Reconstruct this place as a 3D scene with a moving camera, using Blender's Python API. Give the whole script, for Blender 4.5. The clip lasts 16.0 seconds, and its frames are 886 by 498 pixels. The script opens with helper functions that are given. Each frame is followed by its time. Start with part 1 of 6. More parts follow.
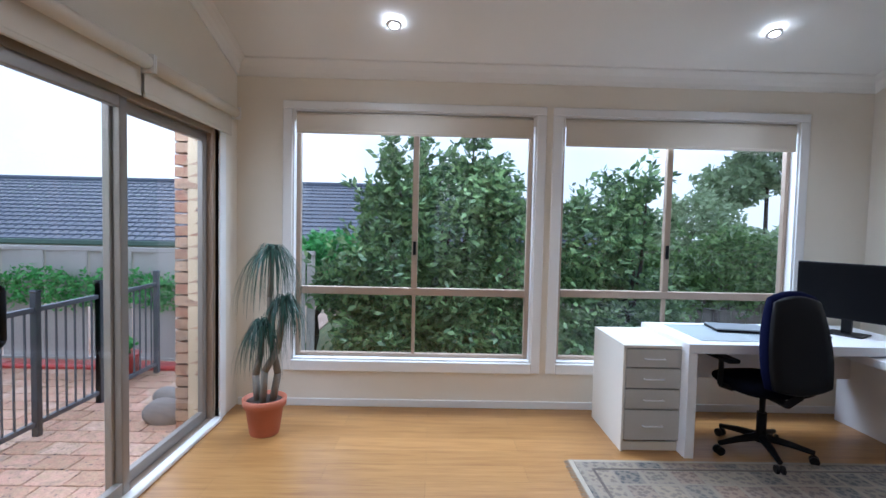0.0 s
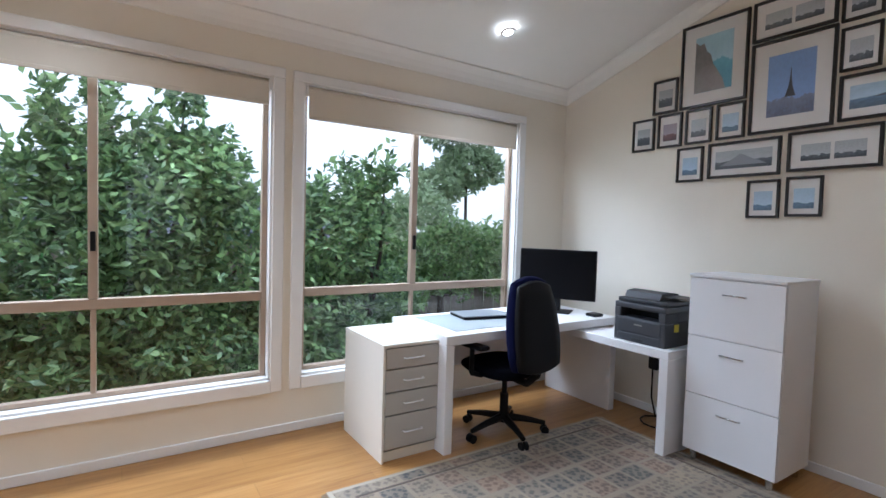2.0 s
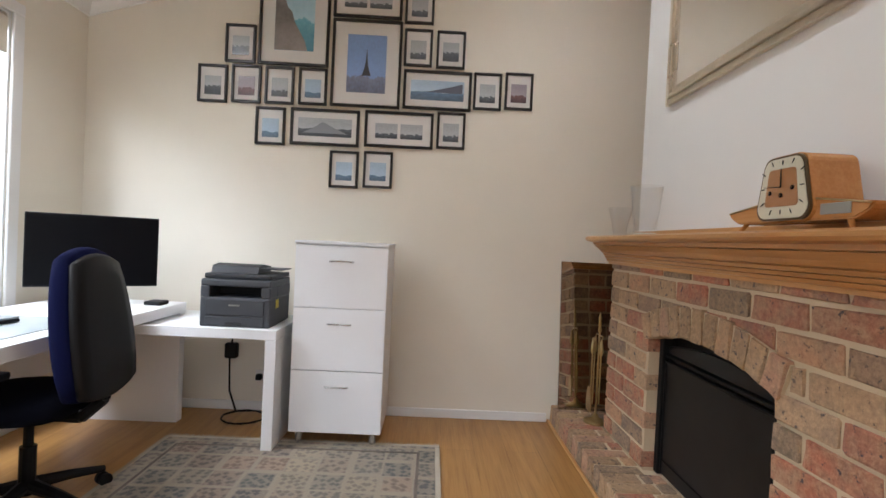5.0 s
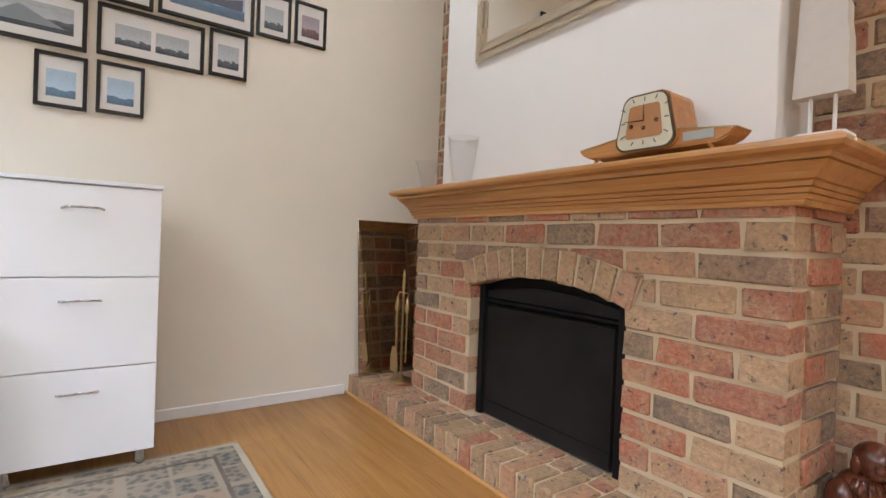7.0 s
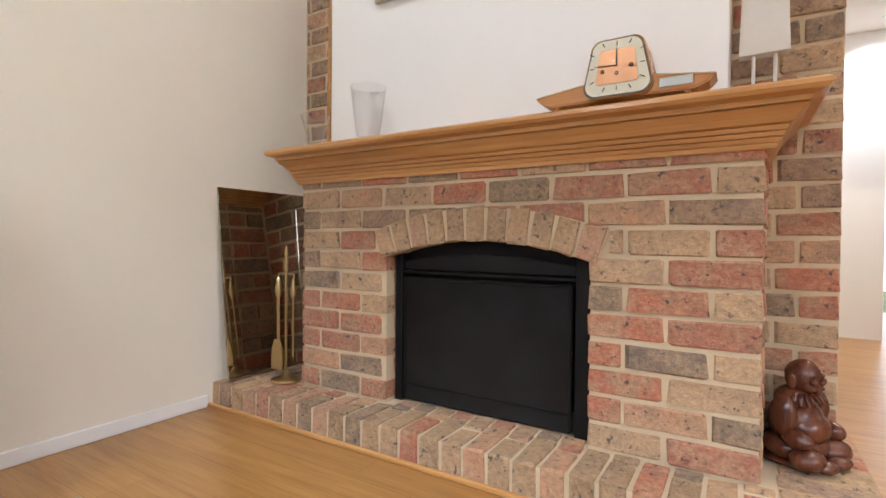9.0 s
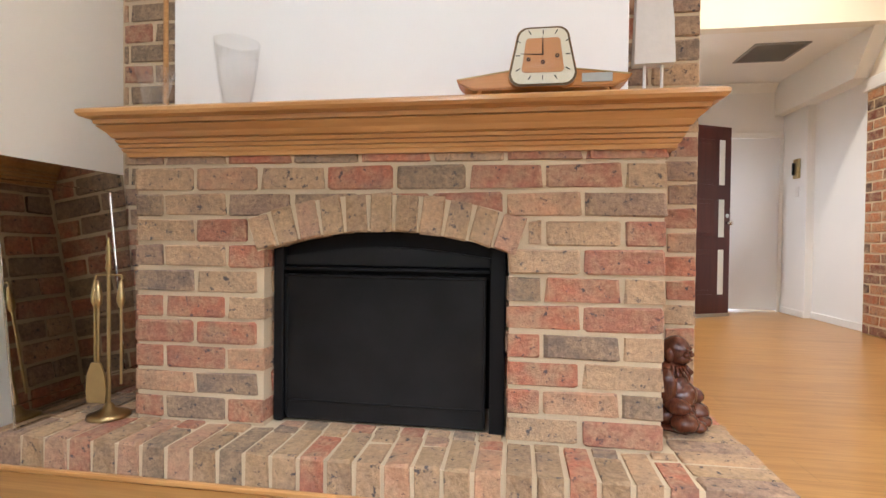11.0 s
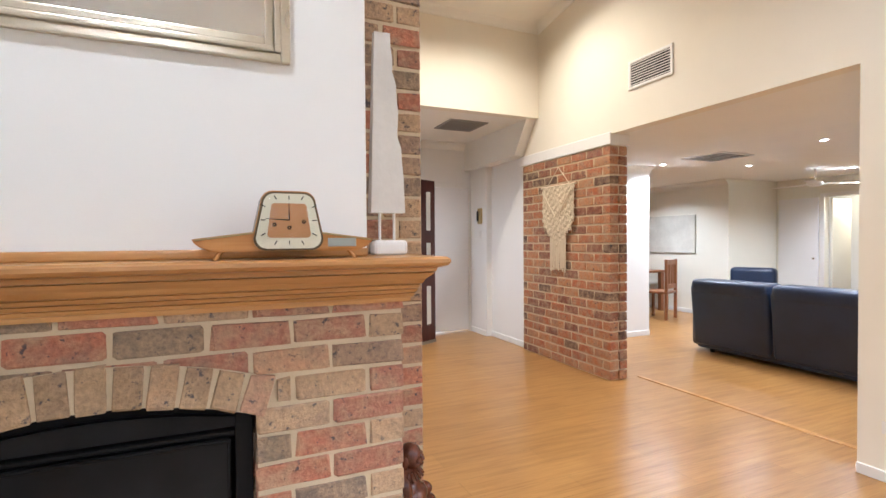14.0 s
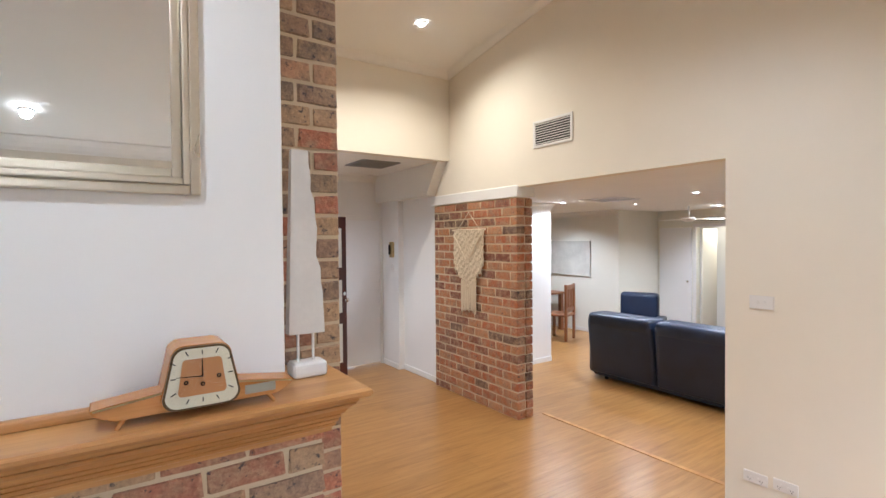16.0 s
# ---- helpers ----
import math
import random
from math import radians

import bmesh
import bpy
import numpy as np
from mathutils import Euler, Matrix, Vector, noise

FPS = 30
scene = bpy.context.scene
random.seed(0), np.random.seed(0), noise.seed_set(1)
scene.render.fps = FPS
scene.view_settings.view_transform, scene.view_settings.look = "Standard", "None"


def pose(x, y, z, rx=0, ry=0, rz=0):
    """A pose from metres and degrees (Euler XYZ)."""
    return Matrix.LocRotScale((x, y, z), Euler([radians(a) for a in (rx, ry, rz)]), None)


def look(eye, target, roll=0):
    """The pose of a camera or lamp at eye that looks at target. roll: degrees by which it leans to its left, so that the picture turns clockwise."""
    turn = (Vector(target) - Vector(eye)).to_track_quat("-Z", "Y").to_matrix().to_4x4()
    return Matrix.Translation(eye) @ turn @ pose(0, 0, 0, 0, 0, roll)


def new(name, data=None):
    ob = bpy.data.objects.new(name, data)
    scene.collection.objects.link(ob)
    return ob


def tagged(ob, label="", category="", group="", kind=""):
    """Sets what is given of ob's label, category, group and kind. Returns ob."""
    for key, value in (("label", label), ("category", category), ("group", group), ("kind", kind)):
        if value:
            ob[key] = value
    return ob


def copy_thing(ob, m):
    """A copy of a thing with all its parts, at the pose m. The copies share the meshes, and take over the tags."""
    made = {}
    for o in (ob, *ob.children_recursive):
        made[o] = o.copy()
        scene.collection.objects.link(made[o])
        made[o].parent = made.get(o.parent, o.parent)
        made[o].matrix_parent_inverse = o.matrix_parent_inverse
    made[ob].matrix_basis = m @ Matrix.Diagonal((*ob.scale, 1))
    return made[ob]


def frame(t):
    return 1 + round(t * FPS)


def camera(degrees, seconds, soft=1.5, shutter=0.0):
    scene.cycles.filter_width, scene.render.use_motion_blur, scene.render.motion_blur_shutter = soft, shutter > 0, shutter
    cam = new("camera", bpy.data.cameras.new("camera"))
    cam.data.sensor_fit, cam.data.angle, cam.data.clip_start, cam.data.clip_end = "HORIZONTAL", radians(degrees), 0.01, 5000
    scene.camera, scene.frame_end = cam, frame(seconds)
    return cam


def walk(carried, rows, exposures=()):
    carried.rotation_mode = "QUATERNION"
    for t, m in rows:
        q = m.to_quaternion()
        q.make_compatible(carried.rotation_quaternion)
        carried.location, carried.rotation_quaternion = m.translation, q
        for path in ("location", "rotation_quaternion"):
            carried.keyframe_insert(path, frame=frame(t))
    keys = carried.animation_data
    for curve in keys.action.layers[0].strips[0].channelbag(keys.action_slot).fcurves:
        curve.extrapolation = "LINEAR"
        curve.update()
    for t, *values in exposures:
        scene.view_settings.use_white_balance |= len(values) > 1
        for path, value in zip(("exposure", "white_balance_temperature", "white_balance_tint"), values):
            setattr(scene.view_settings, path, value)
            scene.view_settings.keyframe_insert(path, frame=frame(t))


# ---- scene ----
cam = camera(84.6, 16.0)
PATH = [
    (0, (-1.180, -0.446, 1.463), (-1.142, 1.551, 1.369), 1.3),
    (0.5, (-1.220, -0.305, 1.422), (-0.881, 1.665, 1.344), 1.4),
    (1, (-1.212, -0.163, 1.429), (-0.591, 1.736, 1.339), 1.6),
    (1.5, (-1.201, -0.003, 1.437), (-0.328, 1.794, 1.342), 1.7),
    (2, (-1.188, 0.151, 1.415), (-0.093, 1.822, 1.326), 1.7),
    (2.5, (-1.196, 0.294, 1.405), (0.086, 1.826, 1.316), 1.9),
    (3, (-1.208, 0.451, 1.385), (0.261, 1.805, 1.301), 2.1),
    (3.5, (-1.174, 0.580, 1.367), (0.463, 1.727, 1.286), 2.2),
    (4, (-1.147, 0.758, 1.340), (0.691, 1.543, 1.271), 2.5),
    (4.5, (-1.094, 0.932, 1.288), (0.876, 1.277, 1.239), 2.7),
    (5, (-1.017, 1.058, 1.208), (0.983, 1.015, 1.177), 2.8),
    (5.2, (-0.976, 1.110, 1.185), (1.016, 0.936, 1.155), 2.8),
    (7.5, (-0.434, 1.586, 0.908), (1.059, 0.255, 0.894), 1.9),
    (8, (-0.274, 1.643, 0.849), (1.073, 0.164, 0.845), 1.4),
    (10.3, (0.341, 1.693, 0.841), (0.915, -0.222, 0.786), 0.6),
    (10.5, (0.382, 1.687, 0.830), (0.871, -0.252, 0.784), 0.7),
    (11, (0.449, 1.649, 0.816), (0.745, -0.328, 0.783), 0.6),
    (11.5, (0.521, 1.639, 0.829), (0.595, -0.359, 0.797), 0.6),
    (12, (0.571, 1.646, 0.860), (0.411, -0.347, 0.826), 0.4),
    (12.5, (0.581, 1.676, 0.916), (0.218, -0.290, 0.885), 0.0),
    (13, (0.577, 1.667, 1.022), (0.015, -0.252, 0.991), -0.0),
    (13.5, (0.552, 1.663, 1.164), (-0.131, -0.217, 1.134), -0.3),
    (14, (0.545, 1.671, 1.346), (-0.256, -0.161, 1.309), -0.4),
    (14.5, (0.509, 1.726, 1.485), (-0.388, -0.061, 1.451), -0.4),
    (15, (0.509, 1.709, 1.644), (-0.468, -0.036, 1.604), -0.7),
    (15.5, (0.524, 1.697, 1.756), (-0.508, -0.016, 1.715), -0.5),
    (16, (0.594, 1.670, 1.814), (-0.534, 0.019, 1.776), -0.5),
]
walk(cam, [(t, look(eye, target, roll)) for t, eye, target, roll in PATH],
     [(0, 0.1, 4900, 10), (2, 0.28, 5200, 10), (3.5, 0.42, 5350, 10), (5, 0.68, 5800, 10), (8, 1.15, 5780, 10), (11, 1.45, 5750, 10), (13, 1.48, 5600, 10), (14.5, 1.22, 5470, 10), (16, 1.06, 5400, 10)])

# ---- plan (metres) ----
WEST, EAST, NORTH = -2.735, 2.31, 3.425
SOUTH = -3.05                     # upper wall over the hall
RIDGE_Y, RIDGE_Z, EAVE_N, EAVE_S = -1.16, 4.06, 2.65, 3.75
HALL_Z, LIVING_Z = 2.745, 2.33
HEARTH_Z = 0.165
T = 0.12                          # wall thickness
# the fireplace and all that stands on it are laid out from its lower west corner
FIRE_S = 1.083
FIRE = Matrix.Translation((-0.045, -0.033, 0.125 - HEARTH_Z * FIRE_S)) @ Matrix.Scale(FIRE_S, 4)
EL = (EAST + 0.045) / FIRE_S      # the east wall as seen from that corner
ZF = HEARTH_Z - 0.125 / FIRE_S    # the floor as seen from that corner
HF = 0.212                        # front of the hearth

# ---- world, sun, lamps ----
world = bpy.data.worlds.new("overcast")
scene.world = world
world.use_nodes = True
wn = world.node_tree.nodes
sky = wn.new("ShaderNodeTexSky")
sky.sky_type = "NISHITA"
sky.sun_disc = False
sky.sun_elevation, sky.sun_rotation = radians(50), radians(-35)
sky.dust_density, sky.air_density = 4.0, 0.8
veil = wn.new("ShaderNodeMix")
veil.data_type = "RGBA"
veil.inputs[0].default_value = 0.75
wcoord, wnoise, wramp = wn.new("ShaderNodeTexCoord"), wn.new("ShaderNodeTexNoise"), wn.new("ShaderNodeValToRGB")
wnoise.inputs["Scale"].default_value, wnoise.inputs["Detail"].default_value = 3.0, 5.0
wramp.color_ramp.elements[0].position, wramp.color_ramp.elements[0].color = 0.35, (7.6, 7.75, 7.9, 1)
wramp.color_ramp.elements[1].position, wramp.color_ramp.elements[1].color = 0.7, (10.8, 10.8, 10.8, 1)
wl = world.node_tree.links
wl.new(wcoord.outputs["Generated"], wnoise.inputs["Vector"])
wl.new(wnoise.outputs["Fac"], wramp.inputs["Fac"])
wl.new(sky.outputs["Color"], veil.inputs["A"])
wl.new(wramp.outputs["Color"], veil.inputs["B"])
wl.new(veil.outputs["Result"], wn["Background"].inputs["Color"])
wn["Background"].inputs["Strength"].default_value = 0.15


def lamp(name, kind, m, energy, color, **more):
    data = bpy.data.lights.new(name, kind)
    data.energy, data.color = energy, color
    if "size" in more:
        data.shape, data.size, data.size_y = "RECTANGLE", more["size"], more["size_y"]
    if "spread" in more:
        data.spread = more["spread"]
    if "radius" in more:
        data.shadow_soft_size = more["radius"]
    if "cone" in more:
        data.spot_size, data.spot_blend = more["cone"], 0.8
    if "angle" in more:
        data.angle = more["angle"]
    ob = new(name, data)
    ob.matrix_world = m
    return ob


lamp("sun", "SUN", look((-6, 8, 12), (0, 0, 0)), 1.0, (1, 0.97, 0.92), angle=radians(20))
# unseen area lamps added outside, above the openings, to boost the sky's daylight falling in through the windows and
# door
for x in (-1.35, 0.77):
    lamp("window_fill", "AREA", look((x, NORTH + 0.85, 3.0), (x * 0.6, 0.2, 0.6)), 95, (0.94, 0.97, 1), size=1.9, size_y=1.1)
lamp("door_fill", "AREA", look((WEST - 0.9, 2.1, 3.0), (0, 1.6, 0.5)), 70, (0.95, 0.98, 1), size=1.1, size_y=1.9)
WARM, NEUTRAL = (1.0, 0.84, 0.62), (1.0, 0.97, 0.93)


# ---- material tools ----
def shader(name):
    m = bpy.data.materials.new(name)
    m.use_nodes = True
    return m, m.node_tree.nodes, m.node_tree.links, m.node_tree.nodes["Principled BSDF"]


def chain(n, l, scale, detail=4.0, vec=None, rough=0.55):
    t = n.new("ShaderNodeTexNoise")
    t.inputs["Scale"].default_value, t.inputs["Detail"].default_value, t.inputs["Roughness"].default_value = scale, detail, rough
    if vec is not None:
        l.new(vec, t.inputs["Vector"])
    return t.outputs["Fac"]


def ramp(n, l, fac, stops):
    r = n.new("ShaderNodeValToRGB")
    e = r.color_ramp.elements
    while len(e) < len(stops):
        e.new(0.5)
    for el, (p, c) in zip(e, stops):
        el.position, el.color = p, (*c, 1)
    if fac is not None:
        l.new(fac, r.inputs["Fac"])
    return r.outputs["Color"]


def mix(n, l, fac, a, b, mode="MIX"):
    m = n.new("ShaderNodeMix")
    m.data_type, m.blend_type = "RGBA", mode
    for sock, v in ((m.inputs["Factor"], fac), (m.inputs["A"], a), (m.inputs["B"], b)):
        if isinstance(v, (int, float)):
            sock.default_value = v
        elif isinstance(v, tuple):
            sock.default_value = (*v, 1)
        else:
            l.new(v, sock)
    return m.outputs["Result"]


def bump(n, l, p, height, strength, distance=0.01):
    b = n.new("ShaderNodeBump")
    b.inputs["Strength"].default_value, b.inputs["Distance"].default_value = strength, distance
    l.new(height, b.inputs["Height"])
    l.new(b.outputs["Normal"], p.inputs["Normal"])


def coords(n, l, scale=(1, 1, 1), rot=(0, 0, 0), kind="Object"):
    c, m = n.new("ShaderNodeTexCoord"), n.new("ShaderNodeMapping")
    m.inputs["Scale"].default_value, m.inputs["Rotation"].default_value = scale, [radians(a) for a in rot]
    l.new(c.outputs[kind], m.inputs["Vector"])
    return m.outputs["Vector"]


def plain(name, color, rough=0.5, metal=0.0, vary=0.08, grain=60.0, relief=0.05, coat=0.0, spec=0.5):
    """Paint, plastic or metal with two scales of unevenness."""
    m, n, l, p = shader(name)
    v = coords(n, l)
    a, b = chain(n, l, 2.2, 3, v), chain(n, l, grain, 3, v)
    dark = tuple(c * (1 - vary) for c in color)
    light = tuple(min(1, c * (1 + vary * 0.6)) for c in color)
    col = ramp(n, l, a, [(0.3, dark), (0.7, light)])
    l.new(mix(n, l, 0.15, col, ramp(n, l, b, [(0.35, dark), (0.65, light)])), p.inputs["Base Color"])
    r = n.new("ShaderNodeMapRange")
    r.inputs["To Min"].default_value, r.inputs["To Max"].default_value = max(0.02, rough - 0.08), min(1, rough + 0.08)
    l.new(a, r.inputs["Value"])
    l.new(r.outputs["Result"], p.inputs["Roughness"])
    p.inputs["Metallic"].default_value = metal
    p.inputs["Coat Weight"].default_value = coat
    p.inputs["Specular IOR Level"].default_value = spec
    if relief:
        bump(n, l, p, b, relief, 0.002)
    return m


def wood(name, dark, light, axis=0, rough=0.35, scale=1.0, relief=0.08):
    """Long grain along one axis, with growth bands and pores."""
    m, n, l, p = shader(name)
    s = [14.0 * scale] * 3
    s[axis] = 1.1 * scale
    v = coords(n, l, s)
    w = chain(n, l, 1.0, 6, v, 0.6)
    s2 = [90.0 * scale] * 3
    s2[axis] = 3.0 * scale
    f = chain(n, l, 1.0, 3, coords(n, l, s2))
    col = ramp(n, l, w, [(0.3, dark), (0.5, tuple((a + b) / 2 for a, b in zip(dark, light))), (0.7, light)])
    l.new(mix(n, l, 0.25, col, ramp(n, l, f, [(0.4, dark), (0.6, light)])), p.inputs["Base Color"])
    p.inputs["Roughness"].default_value = rough
    bump(n, l, p, f, relief, 0.002)
    return m


def brick_material(name, stops, speck=(0.03, 0.035, 0.05)):
    m, n, l, p = shader(name)
    info = n.new("ShaderNodeObjectInfo")
    r = n.new("ShaderNodeValToRGB")
    r.color_ramp.interpolation = "CONSTANT"
    e = r.color_ramp.elements
    while len(e) < len(stops):
        e.new(0.5)
    for el, (pos, c) in zip(e, stops):
        el.position, el.color = pos, (*c, 1)
    l.new(info.outputs["Random"], r.inputs["Fac"])
    geo = n.new("ShaderNodeNewGeometry")
    a, b = chain(n, l, 15.0, 5, geo.outputs["Position"]), chain(n, l, 60.0, 4, geo.outputs["Position"], 0.7)
    big = chain(n, l, 34.0, 3, geo.outputs["Position"], 0.7)
    col = mix(n, l, ramp(n, l, a, [(0.40, (0, 0, 0)), (0.66, (0.75, 0.75, 0.75))]), r.outputs["Color"], (0.46, 0.33, 0.21))
    blush = chain(n, l, 9.0, 4, geo.outputs["Position"], 0.6)
    col = mix(n, l, ramp(n, l, blush, [(0.52, (0, 0, 0)), (0.72, (0.55, 0.55, 0.55))]), col, (0.24, 0.17, 0.135))
    col = mix(n, l, 0.5, col, ramp(n, l, b, [(0.3, (0.12, 0.10, 0.09)), (0.7, (0.62, 0.55, 0.48))]), "OVERLAY")
    col = mix(n, l, ramp(n, l, big, [(0.60, (0, 0, 0)), (0.68, (0.85, 0.85, 0.85))]), col, speck)
    l.new(col, p.inputs["Base Color"])
    p.inputs["Roughness"].default_value = 0.85
    bump(n, l, p, b, 0.9, 0.008)
    return m


def floor_material():
    """Laminate boards 0.19 m wide, running east-west."""
    m, n, l, p = shader("laminate_floor")
    tc = n.new("ShaderNodeTexCoord")
    mp = n.new("ShaderNodeMapping")
    mp.inputs["Scale"].default_value = (2.0, 26, 1)
    l.new(tc.outputs["Object"], mp.inputs["Vector"])
    g = chain(n, l, 1.0, 2, mp.outputs["Vector"], 0.4)
    col = ramp(n, l, g, [(0.25, (0.30, 0.138, 0.036)), (0.5, (0.40, 0.205, 0.058)), (0.75, (0.46, 0.255, 0.082))])
    m2 = n.new("ShaderNodeMapping")
    m2.inputs["Scale"].default_value = (5.0, 120, 1)
    l.new(tc.outputs["Object"], m2.inputs["Vector"])
    fine = chain(n, l, 1.0, 4, m2.outputs["Vector"], 0.6)
    col = mix(n, l, 0.3, col, ramp(n, l, fine, [(0.35, (0.20, 0.088, 0.024)), (0.6, (0.44, 0.245, 0.085))]))
    # boards: each with a tone of its own and a fine dark joint
    bt = n.new("ShaderNodeTexBrick")
    bt.inputs["Scale"].default_value, bt.inputs["Brick Width"].default_value, bt.inputs["Row Height"].default_value = 1.0, 1.2, 0.19
    bt.inputs["Mortar Size"].default_value, bt.inputs["Mortar Smooth"].default_value = 0.0012, 0.3
    bt.inputs["Color1"].default_value, bt.inputs["Color2"].default_value, bt.inputs["Mortar"].default_value = (0.88, 0.86, 0.84, 1), (1.06, 1.06, 1.06, 1), (0.45, 0.42, 0.40, 1)
    l.new(tc.outputs["Object"], bt.inputs["Vector"])
    col = mix(n, l, 0.75, col, bt.outputs["Color"], "MULTIPLY")
    l.new(col, p.inputs["Base Color"])
    sm = chain(n, l, 3.0, 3, tc.outputs["Object"])
    mr = n.new("ShaderNodeMapRange")
    mr.inputs["To Min"].default_value, mr.inputs["To Max"].default_value = 0.27, 0.32
    l.new(sm, mr.inputs["Value"])
    l.new(mr.outputs["Result"], p.inputs["Roughness"])
    return m


def glass_material(name, tint=(1, 1, 1), gloss=0.03, milk=0.0):
    """Thin clear glass: see-through, glossier at a glance."""
    m, n, l, p = shader(name)
    t, g, mx, lw = n.new("ShaderNodeBsdfTransparent"), n.new("ShaderNodeBsdfGlossy"), n.new("ShaderNodeMixShader"), n.new("ShaderNodeLayerWeight")
    t.inputs["Color"].default_value = (*tint, 1)
    g.inputs["Roughness"].default_value = 0.02
    pw, ma = n.new("ShaderNodeMath"), n.new("ShaderNodeMath")
    pw.operation, pw.inputs[1].default_value = "POWER", 5.0
    ma.operation, ma.inputs[1].default_value, ma.inputs[2].default_value = "MULTIPLY_ADD", 0.7, gloss
    l.new(lw.outputs["Facing"], pw.inputs[0])
    l.new(pw.outputs[0], ma.inputs[0])
    l.new(ma.outputs[0], mx.inputs["Fac"])
    l.new(t.outputs["BSDF"], mx.inputs[1])
    l.new(g.outputs["BSDF"], mx.inputs[2])
    last = mx.outputs["Shader"]
    if milk:
        d, m2 = n.new("ShaderNodeBsdfDiffuse"), n.new("ShaderNodeMixShader")
        d.inputs["Color"].default_value = (0.8, 0.8, 0.8, 1)
        v = n.new("ShaderNodeTexVoronoi")
        v.inputs["Scale"].default_value = 60.0
        mm = n.new("ShaderNodeMath")
        mm.operation, mm.inputs[1].default_value = "MULTIPLY", milk
        l.new(v.outputs["Distance"], mm.inputs[0])
        l.new(mm.outputs[0], m2.inputs["Fac"])
        l.new(last, m2.inputs[1])
        l.new(d.outputs["BSDF"], m2.inputs[2])
        last = m2.outputs["Shader"]
    l.new(last, n["Material Output"].inputs["Surface"])
    return m


def rug_material():
    m, n, l, p = shader("faded_rug")
    v = coords(n, l)
    vo = n.new("ShaderNodeTexVoronoi")
    vo.voronoi_dimensions = "2D"
    vo.distance, vo.inputs["Scale"].default_value = "CHEBYCHEV", 6.0
    vo.inputs["Randomness"].default_value = 0.12
    l.new(v, vo.inputs["Vector"])
    vf = n.new("ShaderNodeTexVoronoi")
    vf.voronoi_dimensions = "2D"
    vf.distance, vf.inputs["Scale"].default_value = "MANHATTAN", 27.0
    l.new(v, vf.inputs["Vector"])
    wear, grain = chain(n, l, 5.0, 5, v), chain(n, l, 260.0, 2, v)
    sep = n.new("ShaderNodeSeparateColor")
    l.new(vo.outputs["Color"], sep.inputs[0])
    tile = ramp(n, l, sep.outputs[0], [(0.15, (0.10, 0.10, 0.10)), (0.38, (0.36, 0.285, 0.20)), (0.55, (0.06, 0.075, 0.09)), (0.72, (0.30, 0.17, 0.115)), (0.9, (0.20, 0.175, 0.145))])
    fig = ramp(n, l, vf.outputs["Distance"], [(0.3, (0.045, 0.045, 0.046)), (0.62, (0.34, 0.275, 0.19))])
    col = mix(n, l, 0.45, tile, fig)
    edge = ramp(n, l, vo.outputs["Distance"], [(0.40, (0, 0, 0)), (0.46, (1, 1, 1))])
    col = mix(n, l, edge, col, (0.30, 0.25, 0.185))
    col = mix(n, l, ramp(n, l, wear, [(0.5, (0, 0, 0)), (0.8, (0.3, 0.3, 0.3))]), col, (0.25, 0.235, 0.205))
    l.new(mix(n, l, 0.15, col, ramp(n, l, grain, [(0.3, (0.05, 0.05, 0.05)), (0.7, (0.4, 0.36, 0.3))])), p.inputs["Base Color"])
    p.inputs["Roughness"].default_value = 0.95
    bump(n, l, p, grain, 0.5, 0.004)
    return m


def emit_material(name, color, power):
    m, n, l, p = shader(name)
    p.inputs["Emission Color"].default_value, p.inputs["Emission Strength"].default_value = (*color, 1), power
    p.inputs["Base Color"].default_value = (*color, 1)
    return m


def leaf_material(name, dark, light):
    m, n, l, p = shader(name)
    g = n.new("ShaderNodeNewGeometry")
    col = ramp(n, l, g.outputs["Random Per Island"], [(0.0, dark), (0.6, tuple((a + b) / 2 for a, b in zip(dark, light))), (1.0, light)])
    l.new(mix(n, l, 0.25, col, ramp(n, l, chain(n, l, 1.3, 2, g.outputs["Position"]), [(0.35, dark), (0.7, light)])), p.inputs["Base Color"])
    p.inputs["Roughness"].default_value = 0.45
    tr = n.new("ShaderNodeBsdfTranslucent")
    mx = n.new("ShaderNodeMixShader")
    mx.inputs["Fac"].default_value = 0.3
    l.new(col, tr.inputs["Color"])
    l.new(p.outputs["BSDF"], mx.inputs[1])
    l.new(tr.outputs["BSDF"], mx.inputs[2])
    l.new(mx.outputs["Shader"], n["Material Output"].inputs["Surface"])
    return m


def mirror_material(name, tint, rough):
    m, n, l, p = shader(name)
    p.inputs["Base Color"].default_value, p.inputs["Metallic"].default_value, p.inputs["Roughness"].default_value = (*tint, 1), 1.0, rough
    return m


